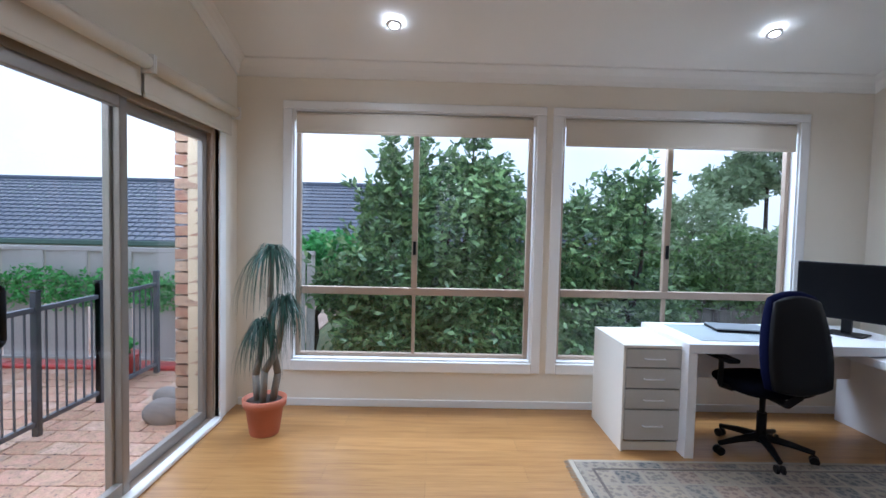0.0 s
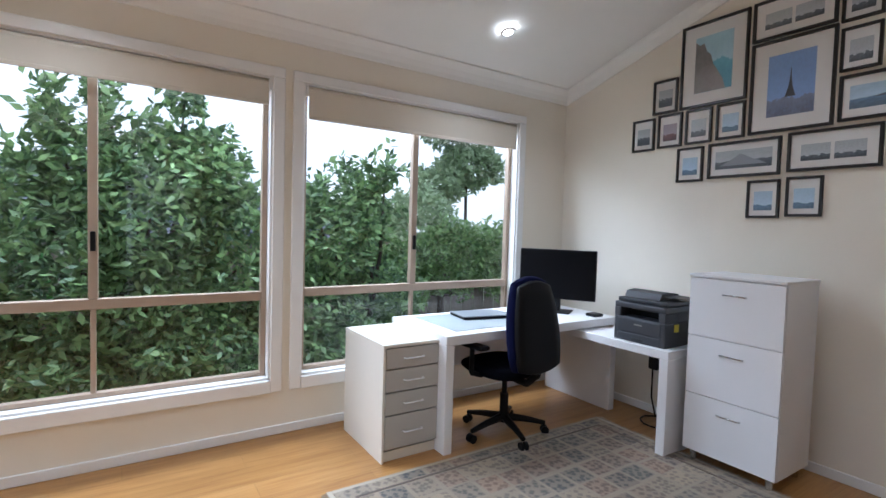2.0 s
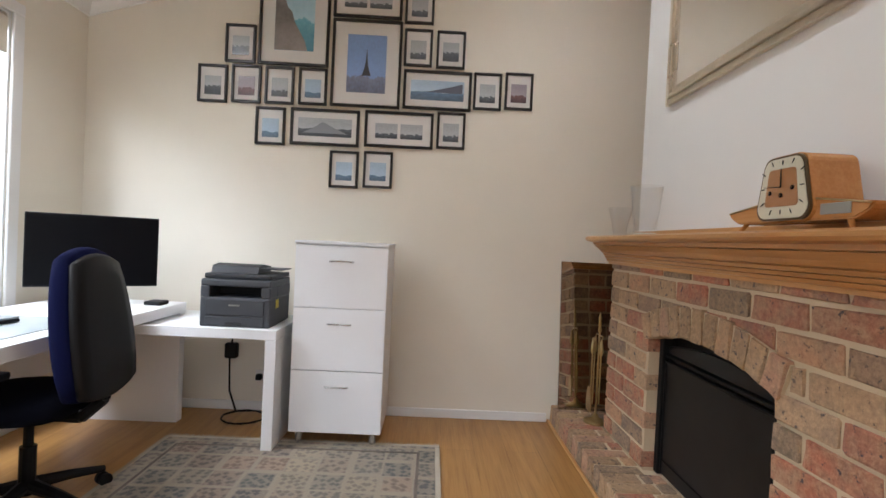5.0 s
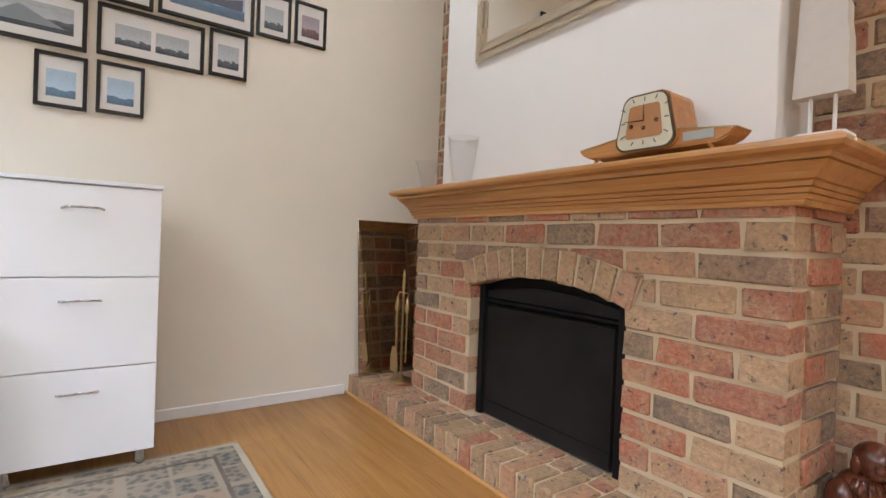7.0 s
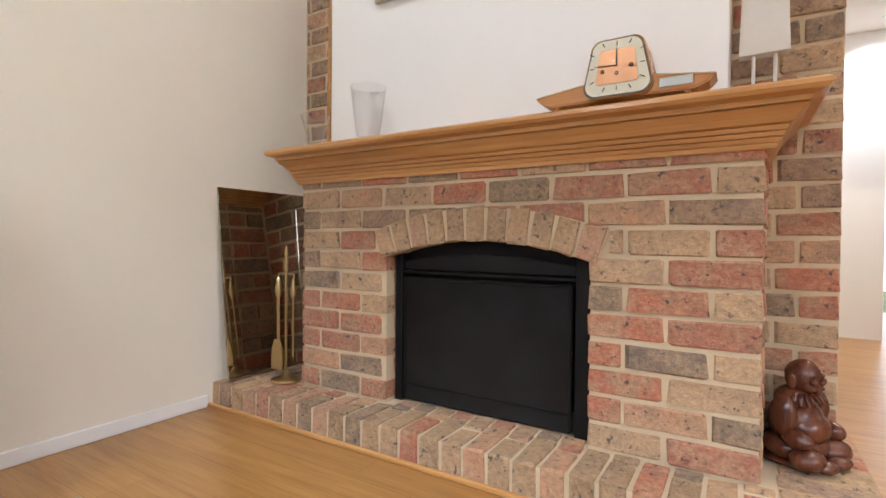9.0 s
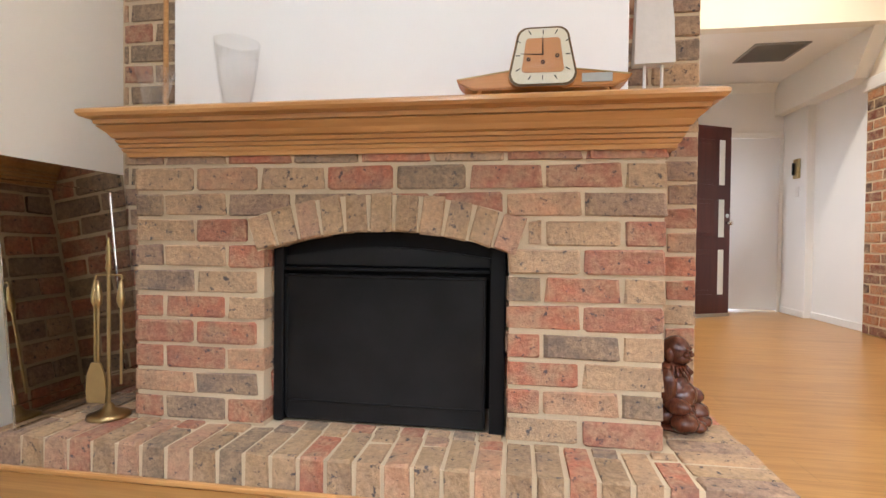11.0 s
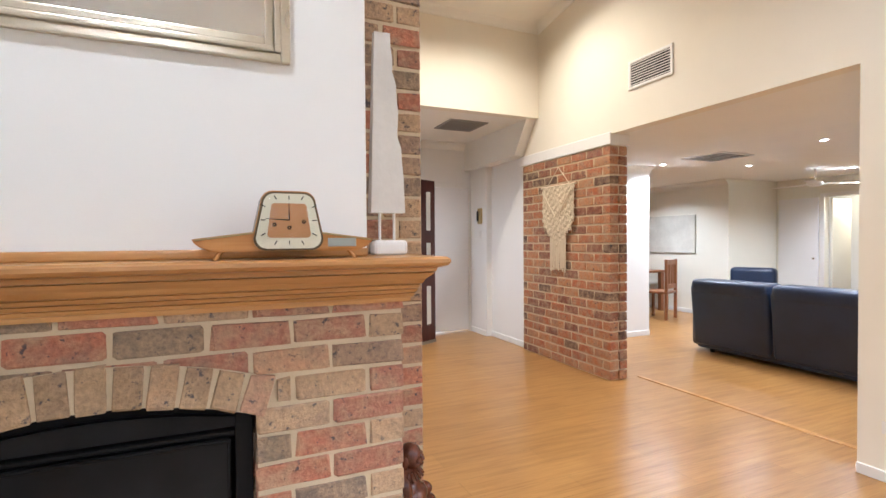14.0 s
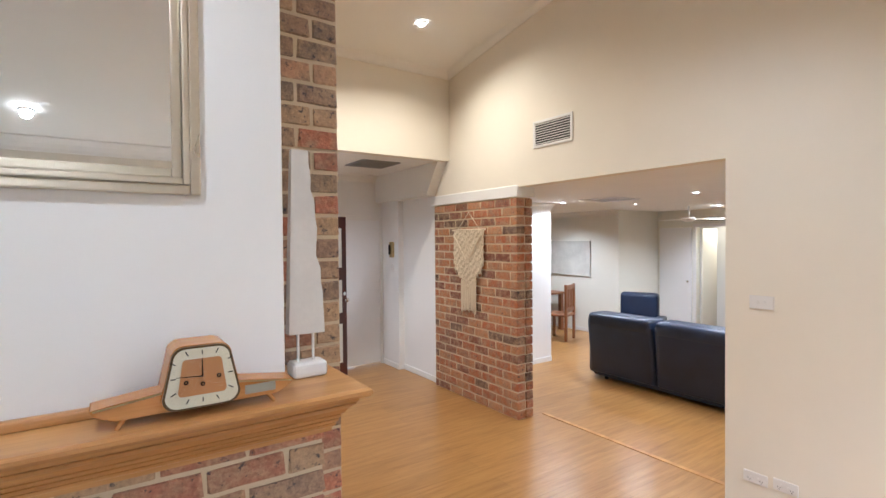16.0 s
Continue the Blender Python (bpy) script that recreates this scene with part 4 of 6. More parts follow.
# ---- leaning dark mirror, fire tools, carved figure ----
dm = thing("leaning_mirror", FIRE @ pose(EL - 0.098, -0.352, HEARTH_Z, 0, 5.5, 0), "dark bronze mirror propped on the hearth against the wall", "mirror")
part("sheet", B(0.0, 0.006, 0.0, 0.54, 0.0, 0.915), M_DARKMIRROR, dm)
for a in ((0.0, 0.54, 0.835, 0.915), (0.0, 0.54, 0.0, 0.08), (0.462, 0.54, 0.083, 0.832), (0.0, 0.078, 0.083, 0.832)):
    part("bevelled_strip", B(-0.004, -0.0005, a[0], a[1], a[2], a[3], bev=0.0015), M_DARKMIRROR, dm)
tl = thing("fire_tool_set", FIRE @ pose(1.885, 0.02, HEARTH_Z), "brass fire tools on a round-footed stand", "fire tools")
part("foot", smooth(lathe(bmesh.new(), [(0.0, 0.05), (0.012, 0.048), (0.02, 0.03), (0.05, 0.018), (0.066, 0.012), (0.07, 0.0), (0.0, 0.0)], seg=24)), M_BRASS, tl)
part("stem", rod(bmesh.new(), (0, 0, 0.02), (0, 0, 0.55), 0.0065), M_BRASS, tl)
part("finial", smooth(lathe(bmesh.new(), [(0.007, 0.52), (0.012, 0.53), (0.008, 0.55), (0.011, 0.565), (0.007, 0.585), (0.01, 0.60), (0.004, 0.63), (0.0, 0.64)], seg=14)), M_BRASS, tl)
part("hook_arm", tube(bmesh.new(), [(0.055, 0.0, 0.49), (0.05, 0.0, 0.505), (0.0, 0.0, 0.505), (-0.05, 0.0, 0.505), (-0.055, 0.0, 0.49)], [0.004] * 5), M_BRASS, tl)
for dx, dy, low in ((0.052, 0.004, 0.09), (-0.052, 0.004, 0.12), (0.014, 0.03, 0.16)):
    t_ = part("tool", rod(bmesh.new(), (dx, dy, low), (dx, dy, 0.44), 0.0045), M_BRASS, tl)
    part("grip", smooth(lathe(bmesh.new(), [(0.0045, 0.39), (0.013, 0.41), (0.014, 0.43), (0.009, 0.46), (0.005, 0.485), (0.0, 0.49)], (dx, dy, 0), 12)), M_BRASS, t_)
sv = bmesh.new()
prism(sv, [(-0.036, 0.06), (0.036, 0.06), (0.040, 0.10), (0.034, 0.16), (0.018, 0.20), (-0.018, 0.20), (-0.034, 0.16), (-0.040, 0.10)], "y", 0.036, 0.042)
bmesh.ops.translate(sv, vec=(0.014, 0, 0), verts=sv.verts)
part("shovel", sv, M_BRASS, tl, "arched brass shovel blade")
fg = bmesh.new()
LUMPS = (((0, 0, 0.07), (0.15, 0.12, 0.07)), ((0, 0.0, 0.17), (0.118, 0.098, 0.11)), ((0, 0.05, 0.15), (0.10, 0.075, 0.075)), ((0, 0, 0.262), (0.105, 0.075, 0.062)), ((0, 0.025, 0.362), (0.062, 0.068, 0.074)), ((0, 0.05, 0.335), (0.052, 0.048, 0.040)))
PAIRS = (((0.118, 0.015, 0.21), (0.042, 0.052, 0.088)), ((0.122, 0.07, 0.125), (0.04, 0.06, 0.042)), ((0.10, 0.095, 0.052), (0.075, 0.065, 0.048)), ((0.05, 0.145, 0.03), (0.055, 0.038, 0.026)), ((0.061, 0.015, 0.345), (0.012, 0.02, 0.036)), ((0.03, 0.083, 0.352), (0.021, 0.017, 0.016)), ((0.024, 0.086, 0.376), (0.014, 0.008, 0.007)))
for c, q in LUMPS:
    ball(fg, c, q, 3)
for c, q in PAIRS:
    for sx in (-1, 1):
        ball(fg, (c[0] * sx, c[1], c[2]), q, 3 if q[0] > 0.03 else 2)
ball(fg, (0, 0.097, 0.352), (0.013, 0.014, 0.014), 2)
ball(fg, (0, 0.092, 0.325), (0.028, 0.012, 0.008), 2)
for k in range(9):
    a = radians(-70 + 17.5 * k)
    tube(fg, [(0.085 * math.sin(a) * 0.9, 0.075 * math.cos(a) * 0.7 + 0.01, 0.298), (0.115 * math.sin(a), 0.088 * math.cos(a) + 0.012, 0.255)], [0.006, 0.008], 6)
for v in fg.verts:
    v.co += v.normal * 0.0035 * noise.noise(v.co * 35)
box(fg, -0.13, 0.13, -0.10, 0.12, 0.0, 0.025, bev=0.01)
hearthside(tagged(link("carved_figurine", smooth(fg), M_CARVED), "seated laughing figurine carved in glossy reddish timber", "figurine")).matrix_world = FIRE @ pose(-0.09, -0.272, HEARTH_Z, 0, 0, 58) @ Matrix.Scale(0.72, 4)

# ---- desk corner ----
dw = thing("drawer_unit", pose(0.082, 2.69, 0), "aged white drawer unit with four silver-grey fronts", "drawers")
DW, DD, DH = 0.405, 0.585, 0.712
for a in ((0, 0.016, 0, DD, 0, DH - 0.018), (DW - 0.016, DW, 0, DD, 0, DH - 0.018), (0, DW, -0.004, DD, DH - 0.018, DH), (0.016, DW - 0.016, 0.02, 0.034, 0, 0.06), (0.016, DW - 0.016, DD - 0.01, DD, 0.06, DH - 0.018)):
    part("panel", B(*a, bev=0.0015), M_WARMWHITE, dw)
z = DH - 0.026
for h in (0.125, 0.135, 0.135, 0.205):
    d = part("drawer", B(0.02, DW - 0.02, -0.002, 0.3, z - h + 0.005, z, bev=0.002), M_GREYFRONT, dw)
    zc = z - h / 2
    hb = tube(bmesh.new(), [(0.14, -0.002, zc), (0.145, -0.026, zc + 0.002), (0.265, -0.026, zc + 0.002), (0.27, -0.002, zc)], [0.005] * 4)
    part("handle", smooth(hb), M_WHITE, d)
    z -= h + 0.004

DZ = 0.745
desk = thing("desk", pose(0, 0, 0), "thick white high-gloss desk with slab legs", "desk")
part("desktop", B(0.465, 2.10, 2.60, 3.33, DZ - 0.06, DZ, bev=0.002), M_WHITE, desk)
part("leg", B(0.465, 0.525, 2.60, 3.33, 0, DZ - 0.061, bev=0.002), M_WHITE, desk)
part("leg", B(2.03, 2.095, 2.60, 3.30, 0, DZ - 0.061, bev=0.002), M_WHITE, desk)
part("modesty_panel", B(0.525, 2.03, 3.18, 3.20, 0.36, DZ - 0.061), M_WHITE, desk)
ret = thing("desk_return", pose(0, 0, 0), "lower white return table under the desk edge", "desk return")
RZ = 0.675
part("top", B(1.66, 2.22, 1.89, 2.85, RZ - 0.055, RZ, bev=0.002), M_WHITE, ret)
part("leg", B(1.66, 2.22, 1.89, 1.95, 0, RZ - 0.056, bev=0.002), M_WHITE, ret)
tagged(link("desk_pad", B(0.60, 1.38, 2.70, 3.24, DZ, DZ + 0.004, bev=0.001), M_PAD), "pale blue-grey glass desk protector", "desk pad")

# monitor
mo = thing("monitor", pose(1.80, 2.98, DZ, 0, 0, -58), "black flat monitor, switched off, on the desk", "monitor")
part("bezel", B(-0.31, 0.31, -0.02, 0.02, 0.11, 0.515, bev=0.004), M_BLACK, mo)
part("screen", B(-0.302, 0.302, -0.0225, -0.0201, 0.122, 0.507), M_SCREEN, mo)
part("stem", B(-0.03, 0.03, 0.0, 0.04, 0.01, 0.22, bev=0.004), M_BLACK, mo)
part("foot", B(-0.12, 0.12, -0.08, 0.11, 0.0, 0.012, bev=0.004), M_BLACK, mo)

# printer
pr = thing("printer", pose(1.70, 1.945, RZ), "charcoal grey multifunction laser printer", "printer")
PW, PD = 0.385, 0.37
part("body", B(0.0, PD, 0.0, PW, 0.0, 0.165, bev=0.01, seg=2), M_PRINTER, pr)
part("upper_body", B(0.0, PD, 0.0, PW, 0.225, 0.265, bev=0.01, seg=2), M_PRINTER, pr)
part("rear_body", B(0.13, PD, 0.0, PW, 0.165, 0.225), M_PRINTER, pr)
for y in (0.0, PW - 0.05):
    part("cheek", B(0.0, 0.13, y, y + 0.05, 0.165, 0.225, bev=0.004), M_PRINTER, pr)
part("output_slot", B(0.125, 0.13, 0.05, PW - 0.05, 0.165, 0.225), M_BLACK, pr)
part("front_cover", B(-0.004, 0.002, 0.03, PW - 0.03, 0.065, 0.155, bev=0.004), M_PRINTER, pr)
part("paper_cassette", B(-0.004, 0.002, 0.03, PW - 0.03, 0.008, 0.058, bev=0.004), M_PRINTER, pr)
part("brand_bar", B(-0.006, -0.0041, 0.165, 0.225, 0.118, 0.127), M_GREYMETAL, pr)
part("pull", B(-0.007, -0.004, 0.15, 0.24, 0.012, 0.03, bev=0.002), M_PRINTER_D, pr)
part("scanner_lid", B(0.02, PD, 0.005, PW - 0.01, 0.267, 0.295, bev=0.008, seg=2), M_PRINTER_D, pr)
fd = bmesh.new()
prism(fd, [(0.08, 0.295), (0.30, 0.295), (0.30, 0.33), (0.18, 0.345), (0.10, 0.335)], "y", 0.10, PW - 0.02)
part("paper_feeder", fd, M_PRINTER_D, pr)
part("feeder_tray", B(0.12, 0.28, -0.03, 0.12, 0.318, 0.324), M_PRINTER_D, pr)
part("label_sticker", B(0.10, 0.15, -0.002, -0.0002, 0.10, 0.15), M_YELLOW, pr)

# laptop, mouse, phone dock
lp = thing("laptop", pose(1.06, 3.06, DZ + 0.004, 0, 0, -10), "closed grey laptop on the desk pad", "laptop")
part("base", B(-0.185, 0.185, -0.125, 0.125, 0.004, 0.018, bev=0.004), M_BLACK, lp)
part("lid", B(-0.185, 0.185, -0.122, 0.125, 0.0185, 0.027, bev=0.003), M_LAPTOP, lp)
ms = thing("computer_mouse", pose(1.52, 2.83, DZ), "small black computer mouse", "mouse")
part("shell", smooth(ball(bmesh.new(), (0, 0, 0.014), (0.055, 0.033, 0.018))), M_BLACK, ms)
dk = thing("phone_dock", pose(1.93, 2.70, DZ), "low black device dock by the monitor", "dock")
part("shell", B(-0.04, 0.06, -0.05, 0.05, 0, 0.025, bev=0.01, seg=2), M_BLACK, dk)

# filing cabinet
fc = thing("filing_cabinet", pose(1.772, 1.307, 0), "tall white three-drawer filing cabinet on steel feet", "filing cabinet")
FW, FD, FH, FZ = 0.53, 0.42, 1.176, 0.075
part("carcass", B(0.018, FD, 0.0, FW, FZ, FH - 0.016, bev=0.0015), M_WHITE, fc)
part("top", B(-0.004, FD + 0.004, -0.004, FW + 0.004, FH - 0.016, FH, bev=0.002), M_WHITE, fc)
zz = FZ
for k in range(3):
    h = (FH - 0.02 - FZ) / 3
    d = part("drawer", B(0.0, 0.017, 0.002, FW - 0.002, zz + 0.002, zz + h - 0.003, bev=0.0015), M_WHITE, fc)
    zc = zz + h * 0.74
    hb = tube(bmesh.new(), [(0.0, FW / 2 - 0.065, zc), (-0.022, FW / 2 - 0.05, zc + 0.004), (-0.026, FW / 2, zc + 0.006), (-0.022, FW / 2 + 0.05, zc + 0.004), (0.0, FW / 2 + 0.065, zc)], [0.006, 0.005, 0.005, 0.005, 0.006])
    part("handle", smooth(hb), M_CHROME, d, "bowed chrome handle")
    zz += h
for y in (0.05, FW - 0.05):
    for x in (0.05, FD - 0.05):
        part("foot", rod(bmesh.new(), (x, y, 0.0), (x, y, FZ), 0.02, seg=16), M_CHROME, fc)

# office chair
oc = thing("office_chair", pose(1.02, 2.69, 0, 0, 0, 95), "black swivel office chair with a navy back", "office chair")
part("column", rod(rod(bmesh.new(), (0, 0, 0.08), (0, 0, 0.28), 0.03), (0, 0, 0.28), (0, 0, 0.42), 0.018), M_BLACK, oc)
for k in range(5):
    a = 2 * math.pi * k / 5 + 0.3
    c, s = math.cos(a), math.sin(a)
    lg = part("leg", tube(bmesh.new(), [(0.03 * c, 0.03 * s, 0.115), (0.16 * c, 0.16 * s, 0.10), (0.29 * c, 0.29 * s, 0.075)], [0.028, 0.022, 0.016]), M_BLACK, oc)
    wq = bmesh.new()
    for o in (-0.017, 0.017):
        rod(wq, (0.29 * c + o * -s - 0.009 * -s, 0.29 * s + o * c - 0.009 * c, 0.028), (0.29 * c + o * -s + 0.009 * -s, 0.29 * s + o * c + 0.009 * c, 0.028), 0.028, seg=16)
    part("castor", wq, M_BLACK, lg)


def cushion(sx, sy, sz, puff, cuts=6):
    bm = bmesh.new()
    bmesh.ops.create_cube(bm, size=2.0)
    bmesh.ops.subdivide_edges(bm, edges=bm.edges[:], cuts=cuts, use_grid_fill=True)
    for v in bm.verts:
        x, y, z = v.co
        k = (1 - abs(x) ** puff * 0.22) * (1 - abs(y) ** puff * 0.22)
        v.co = Vector((x * (1 - 0.10 * y * y - 0.05 * z * z) * sx, y * (1 - 0.12 * x * x - 0.05 * z * z) * sy, z * k * sz))
    return smooth(bm)


st = cushion(0.235, 0.235, 0.045, 4)
bmesh.ops.translate(st, vec=(0.02, 0, 0.47), verts=st.verts)
part("seat", st, M_CHAIRCLOTH, oc)
bk = cushion(0.23, 0.315, 0.045, 4)
bmesh.ops.transform(bk, matrix=pose(-0.225, 0, 0.80, 0, -82, 0) @ pose(0, 0, 0, 0, 0, 90), verts=bk.verts)
for v in bk.verts:
    t = (v.co.z - 0.5) / 0.6
    v.co.y *= 1.0 - 0.28 * max(0, t) ** 2
part("backrest", bk, M_CHAIRBLUE, oc, "navy blue padded backrest")
sh = cushion(0.215, 0.30, 0.032, 4, 6)
bmesh.ops.transform(sh, matrix=pose(-0.268, 0, 0.79, 0, -82, 0) @ pose(0, 0, 0, 0, 0, 90), verts=sh.verts)
for v in sh.verts:
    v.co.y *= 1.0 - 0.26 * max(0, (v.co.z - 0.5) / 0.6) ** 2
part("back_shell", sh, M_BLACK, oc)
part("back_bar", tube(bmesh.new(), [(0.0, 0, 0.41), (-0.2, 0, 0.40), (-0.29, 0, 0.48), (-0.29, 0, 0.72)], [0.025, 0.025, 0.022, 0.02]), M_BLACK, oc)
for s in (-1, 1):
    am = part("armrest_post", tube(bmesh.new(), [(0.02, s * 0.20, 0.43), (0.03, s * 0.285, 0.46), (0.03, s * 0.285, 0.63)], [0.016, 0.018, 0.016]), M_BLACK, oc)
    part("arm_pad", B(-0.10, 0.14, s * 0.285 - 0.04, s * 0.285 + 0.04, 0.63, 0.66, bev=0.012, seg=2), M_BLACK, am)

# rug
rg = thing("area_rug", pose(0, 0, 0), "faded grey-beige oriental rug with a patterned border", "rug")
RX0, RX1, RY0, RY1 = -0.305, 1.83, 0.96, 2.55
part("field", B(RX0 + 0.13, RX1 - 0.13, RY0 + 0.13, RY1 - 0.13, 0.001, 0.0105), M_RUG, rg)
for a in ((RX0 + 0.03, RX0 + 0.13, RY0 + 0.03, RY1 - 0.03), (RX1 - 0.13, RX1 - 0.03, RY0 + 0.03, RY1 - 0.03), (RX0 + 0.13, RX1 - 0.13, RY0 + 0.03, RY0 + 0.13), (RX0 + 0.13, RX1 - 0.13, RY1 - 0.13, RY1 - 0.03)):
    part("border", B(*a, 0.001, 0.010), M_RUG, rg)
for a in ((RX0 + 0.115, RX1 - 0.115, RY0 + 0.115, RY0 + 0.13), (RX0 + 0.115, RX1 - 0.115, RY1 - 0.13, RY1 - 0.115), (RX0 + 0.115, RX0 + 0.13, RY0 + 0.13, RY1 - 0.13), (RX1 - 0.13, RX1 - 0.115, RY0 + 0.13, RY1 - 0.13)):
    part("border_line", B(*a, 0.002, 0.0125), M_RUGBAND, rg)
for a in ((RX0, RX0 + 0.03, RY0, RY1), (RX1 - 0.03, RX1, RY0, RY1), (RX0 + 0.03, RX1 - 0.03, RY0, RY0 + 0.03), (RX0 + 0.03, RX1 - 0.03, RY1 - 0.03, RY1)):
    part("binding", B(*a, 0.001, 0.009, bev=0.003), M_RUGEDGE, rg)
fr_ = bmesh.new()
rnd = random.Random(3)
for k in range(150):
    y = RY0 + (RY1 - RY0) * (k + 0.5) / 150
    for x, s in ((RX0, -1), (RX1, 1)):
        rod(fr_, (x, y, 0.004), (x + s * rnd.uniform(0.025, 0.04), y + rnd.uniform(-0.008, 0.008), 0.003), 0.002, 0.0015, 4)
part("fringe", fr_, M_RUGEDGE, rg)["kind"] = "stuff"

# cords under the desk
cb = thing("extension_lead", pose(0, 0, 0), "black power cords and adaptor hanging to the floor", "cords")
tb = [(2.24, 2.32, 0.62), (2.25, 2.36, 0.5), (2.26, 2.38, 0.36), (2.23, 2.36, 0.15), (2.2, 2.3, 0.02)]
part("cord", smooth(tube(bmesh.new(), tb, [0.006] * 5)), M_BLACK, cb)
loop = [(2.13 + 0.12 * math.cos(k * 0.55), 2.22 + 0.14 * math.sin(k * 0.55), 0.012 + 0.002 * (k % 5)) for k in range(26)]
part("cord", smooth(tube(bmesh.new(), loop, [0.005] * 26, 6)), M_BLACK, cb)
part("cord", smooth(tube(bmesh.new(), [(2.2, 2.12, 0.012), (2.22, 1.96, 0.01), (2.25, 1.8, 0.01)], [0.004] * 3, 6)), M_BLACK, cb)
part("adaptor", B(2.24, 2.29, 2.33, 2.41, 0.36, 0.46, bev=0.008), M_BLACK, cb)


def wall_plate(name, m, w, h, label, cat, rockers, holes=False):
    p = thing(name, m, label, cat)
    part("plate", B(-w / 2, w / 2, 0, 0.009, -h / 2, h / 2, bev=0.003, seg=2), M_PLATE, p)
    for k in range(rockers):
        x = (k - (rockers - 1) / 2) * w * 0.3
        part("rocker", B(x - 0.006, x + 0.006, 0.009, 0.014, -0.009, 0.009, bev=0.002), M_PLATE, p)
    if holes:
        for x in (-w * 0.25, w * 0.25):
            for dx, dz in ((-0.007, 0.0), (0.007, 0.0), (0, -0.012)):
                part("socket_slot", B(x + dx - 0.0015, x + dx + 0.0015, 0.0088, 0.0094, dz - 0.014, dz - 0.006), M_BLACK, p)


FACE_E, FACE_W = 90, -90
wall_plate("power_outlet", pose(EAST, 2.16, 0.24, 0, 0, FACE_E), 0.115, 0.07, "white double power outlet", "power outlet", 2, True)
wall_plate("light_switch", pose(WEST, 0.298, 1.408, 0, 0, FACE_W), 0.138, 0.083, "white two-gang light switch plate", "light switch", 2)
wall_plate("power_outlet", pose(WEST, 0.266, 0.298, 0, 0, FACE_W), 0.138, 0.07, "white double power outlet", "power outlet", 2, True)
wall_plate("power_outlet", pose(WEST, 0.432, 0.308, 0, 0, FACE_W), 0.132, 0.07, "white double power outlet", "power outlet", 2, True)
plug = thing("cord_plug", pose(EAST - 0.015, 2.185, 0.235), "dark plug in the outlet", "plug")
part("shell", B(-0.035, 0, -0.02, 0.02, -0.02, 0.02, bev=0.006), M_BLACK, plug)

# ---- gallery of pictures: y of the left edge, top, width, height, kind ----
BLUE, GREY = ((0.44, 0.54, 0.64), (0.17, 0.25, 0.35), (0.13, 0.17, 0.22)), ((0.46, 0.48, 0.50), (0.16, 0.18, 0.20), (0.08, 0.09, 0.10))
TEAL, DUSK = ((0.42, 0.57, 0.64), (0.20, 0.42, 0.53), (0.14, 0.33, 0.43)), ((0.40, 0.36, 0.40), (0.24, 0.15, 0.15), (0.12, 0.09, 0.10))
PHOTOS = {}
for nm, cs_, hz, sc in (("tall_coast", TEAL, 0.55, 3.0), ("tower_city", ((0.27, 0.38, 0.62), (0.26, 0.29, 0.38), (0.15, 0.16, 0.21)), 0.3, 4.0), ("mountain", GREY, 0.45, 2.5), ("headland", BLUE, 0.42, 2.0), ("bay", GREY, 0.35, 3.0), ("sea", BLUE, 0.3, 2.0), ("dusk", DUSK, 0.4, 3.0), ("city", GREY, 0.5, 6.0)):
    PHOTOS[nm] = photo_material("print_" + nm, *cs_, hz, sc)
GALLERY = ((2.303, 2.925, 0.47, 0.60, "tall_coast"), (1.805, 2.925, 0.462, 0.258, "pair"), (1.318, 2.893, 0.195, 0.25, "bay"), (1.803, 2.655, 0.468, 0.588, "tower_city"), (1.313, 2.608, 0.19, 0.25, "bay"), (1.091, 2.605, 0.194, 0.253, "city"), (1.308, 2.335, 0.462, 0.263, "headland"), (0.825, 2.335, 0.19, 0.25, "bay"), (0.609, 2.345, 0.19, 0.25, "dusk"), (2.525, 2.583, 0.20, 0.255, "city"), (2.70, 2.307, 0.195, 0.25, "city"), (2.473, 2.315, 0.195, 0.253, "dusk"), (2.247, 2.313, 0.193, 0.25, "bay"), (2.02, 2.312, 0.19, 0.246, "sea"), (2.301, 2.04, 0.198, 0.252, "sea"), (2.064, 2.043, 0.462, 0.245, "mountain"), (1.559, 2.048, 0.464, 0.244, "pair"), (1.064, 2.058, 0.191, 0.247, "bay"), (1.787, 1.766, 0.195, 0.248, "sea"), (1.555, 1.772, 0.196, 0.247, "sea"))
WORDS = {"tall_coast": "cliffs over a turquoise sea", "tower_city": "a lattice tower over a city", "pair": "two small landscapes", "mountain": "a snowy mountain", "headland": "a blue headland and bay", "bay": "a dark shoreline", "sea": "a pale blue sea", "dusk": "a dusky landscape", "city": "a grey townscape"}
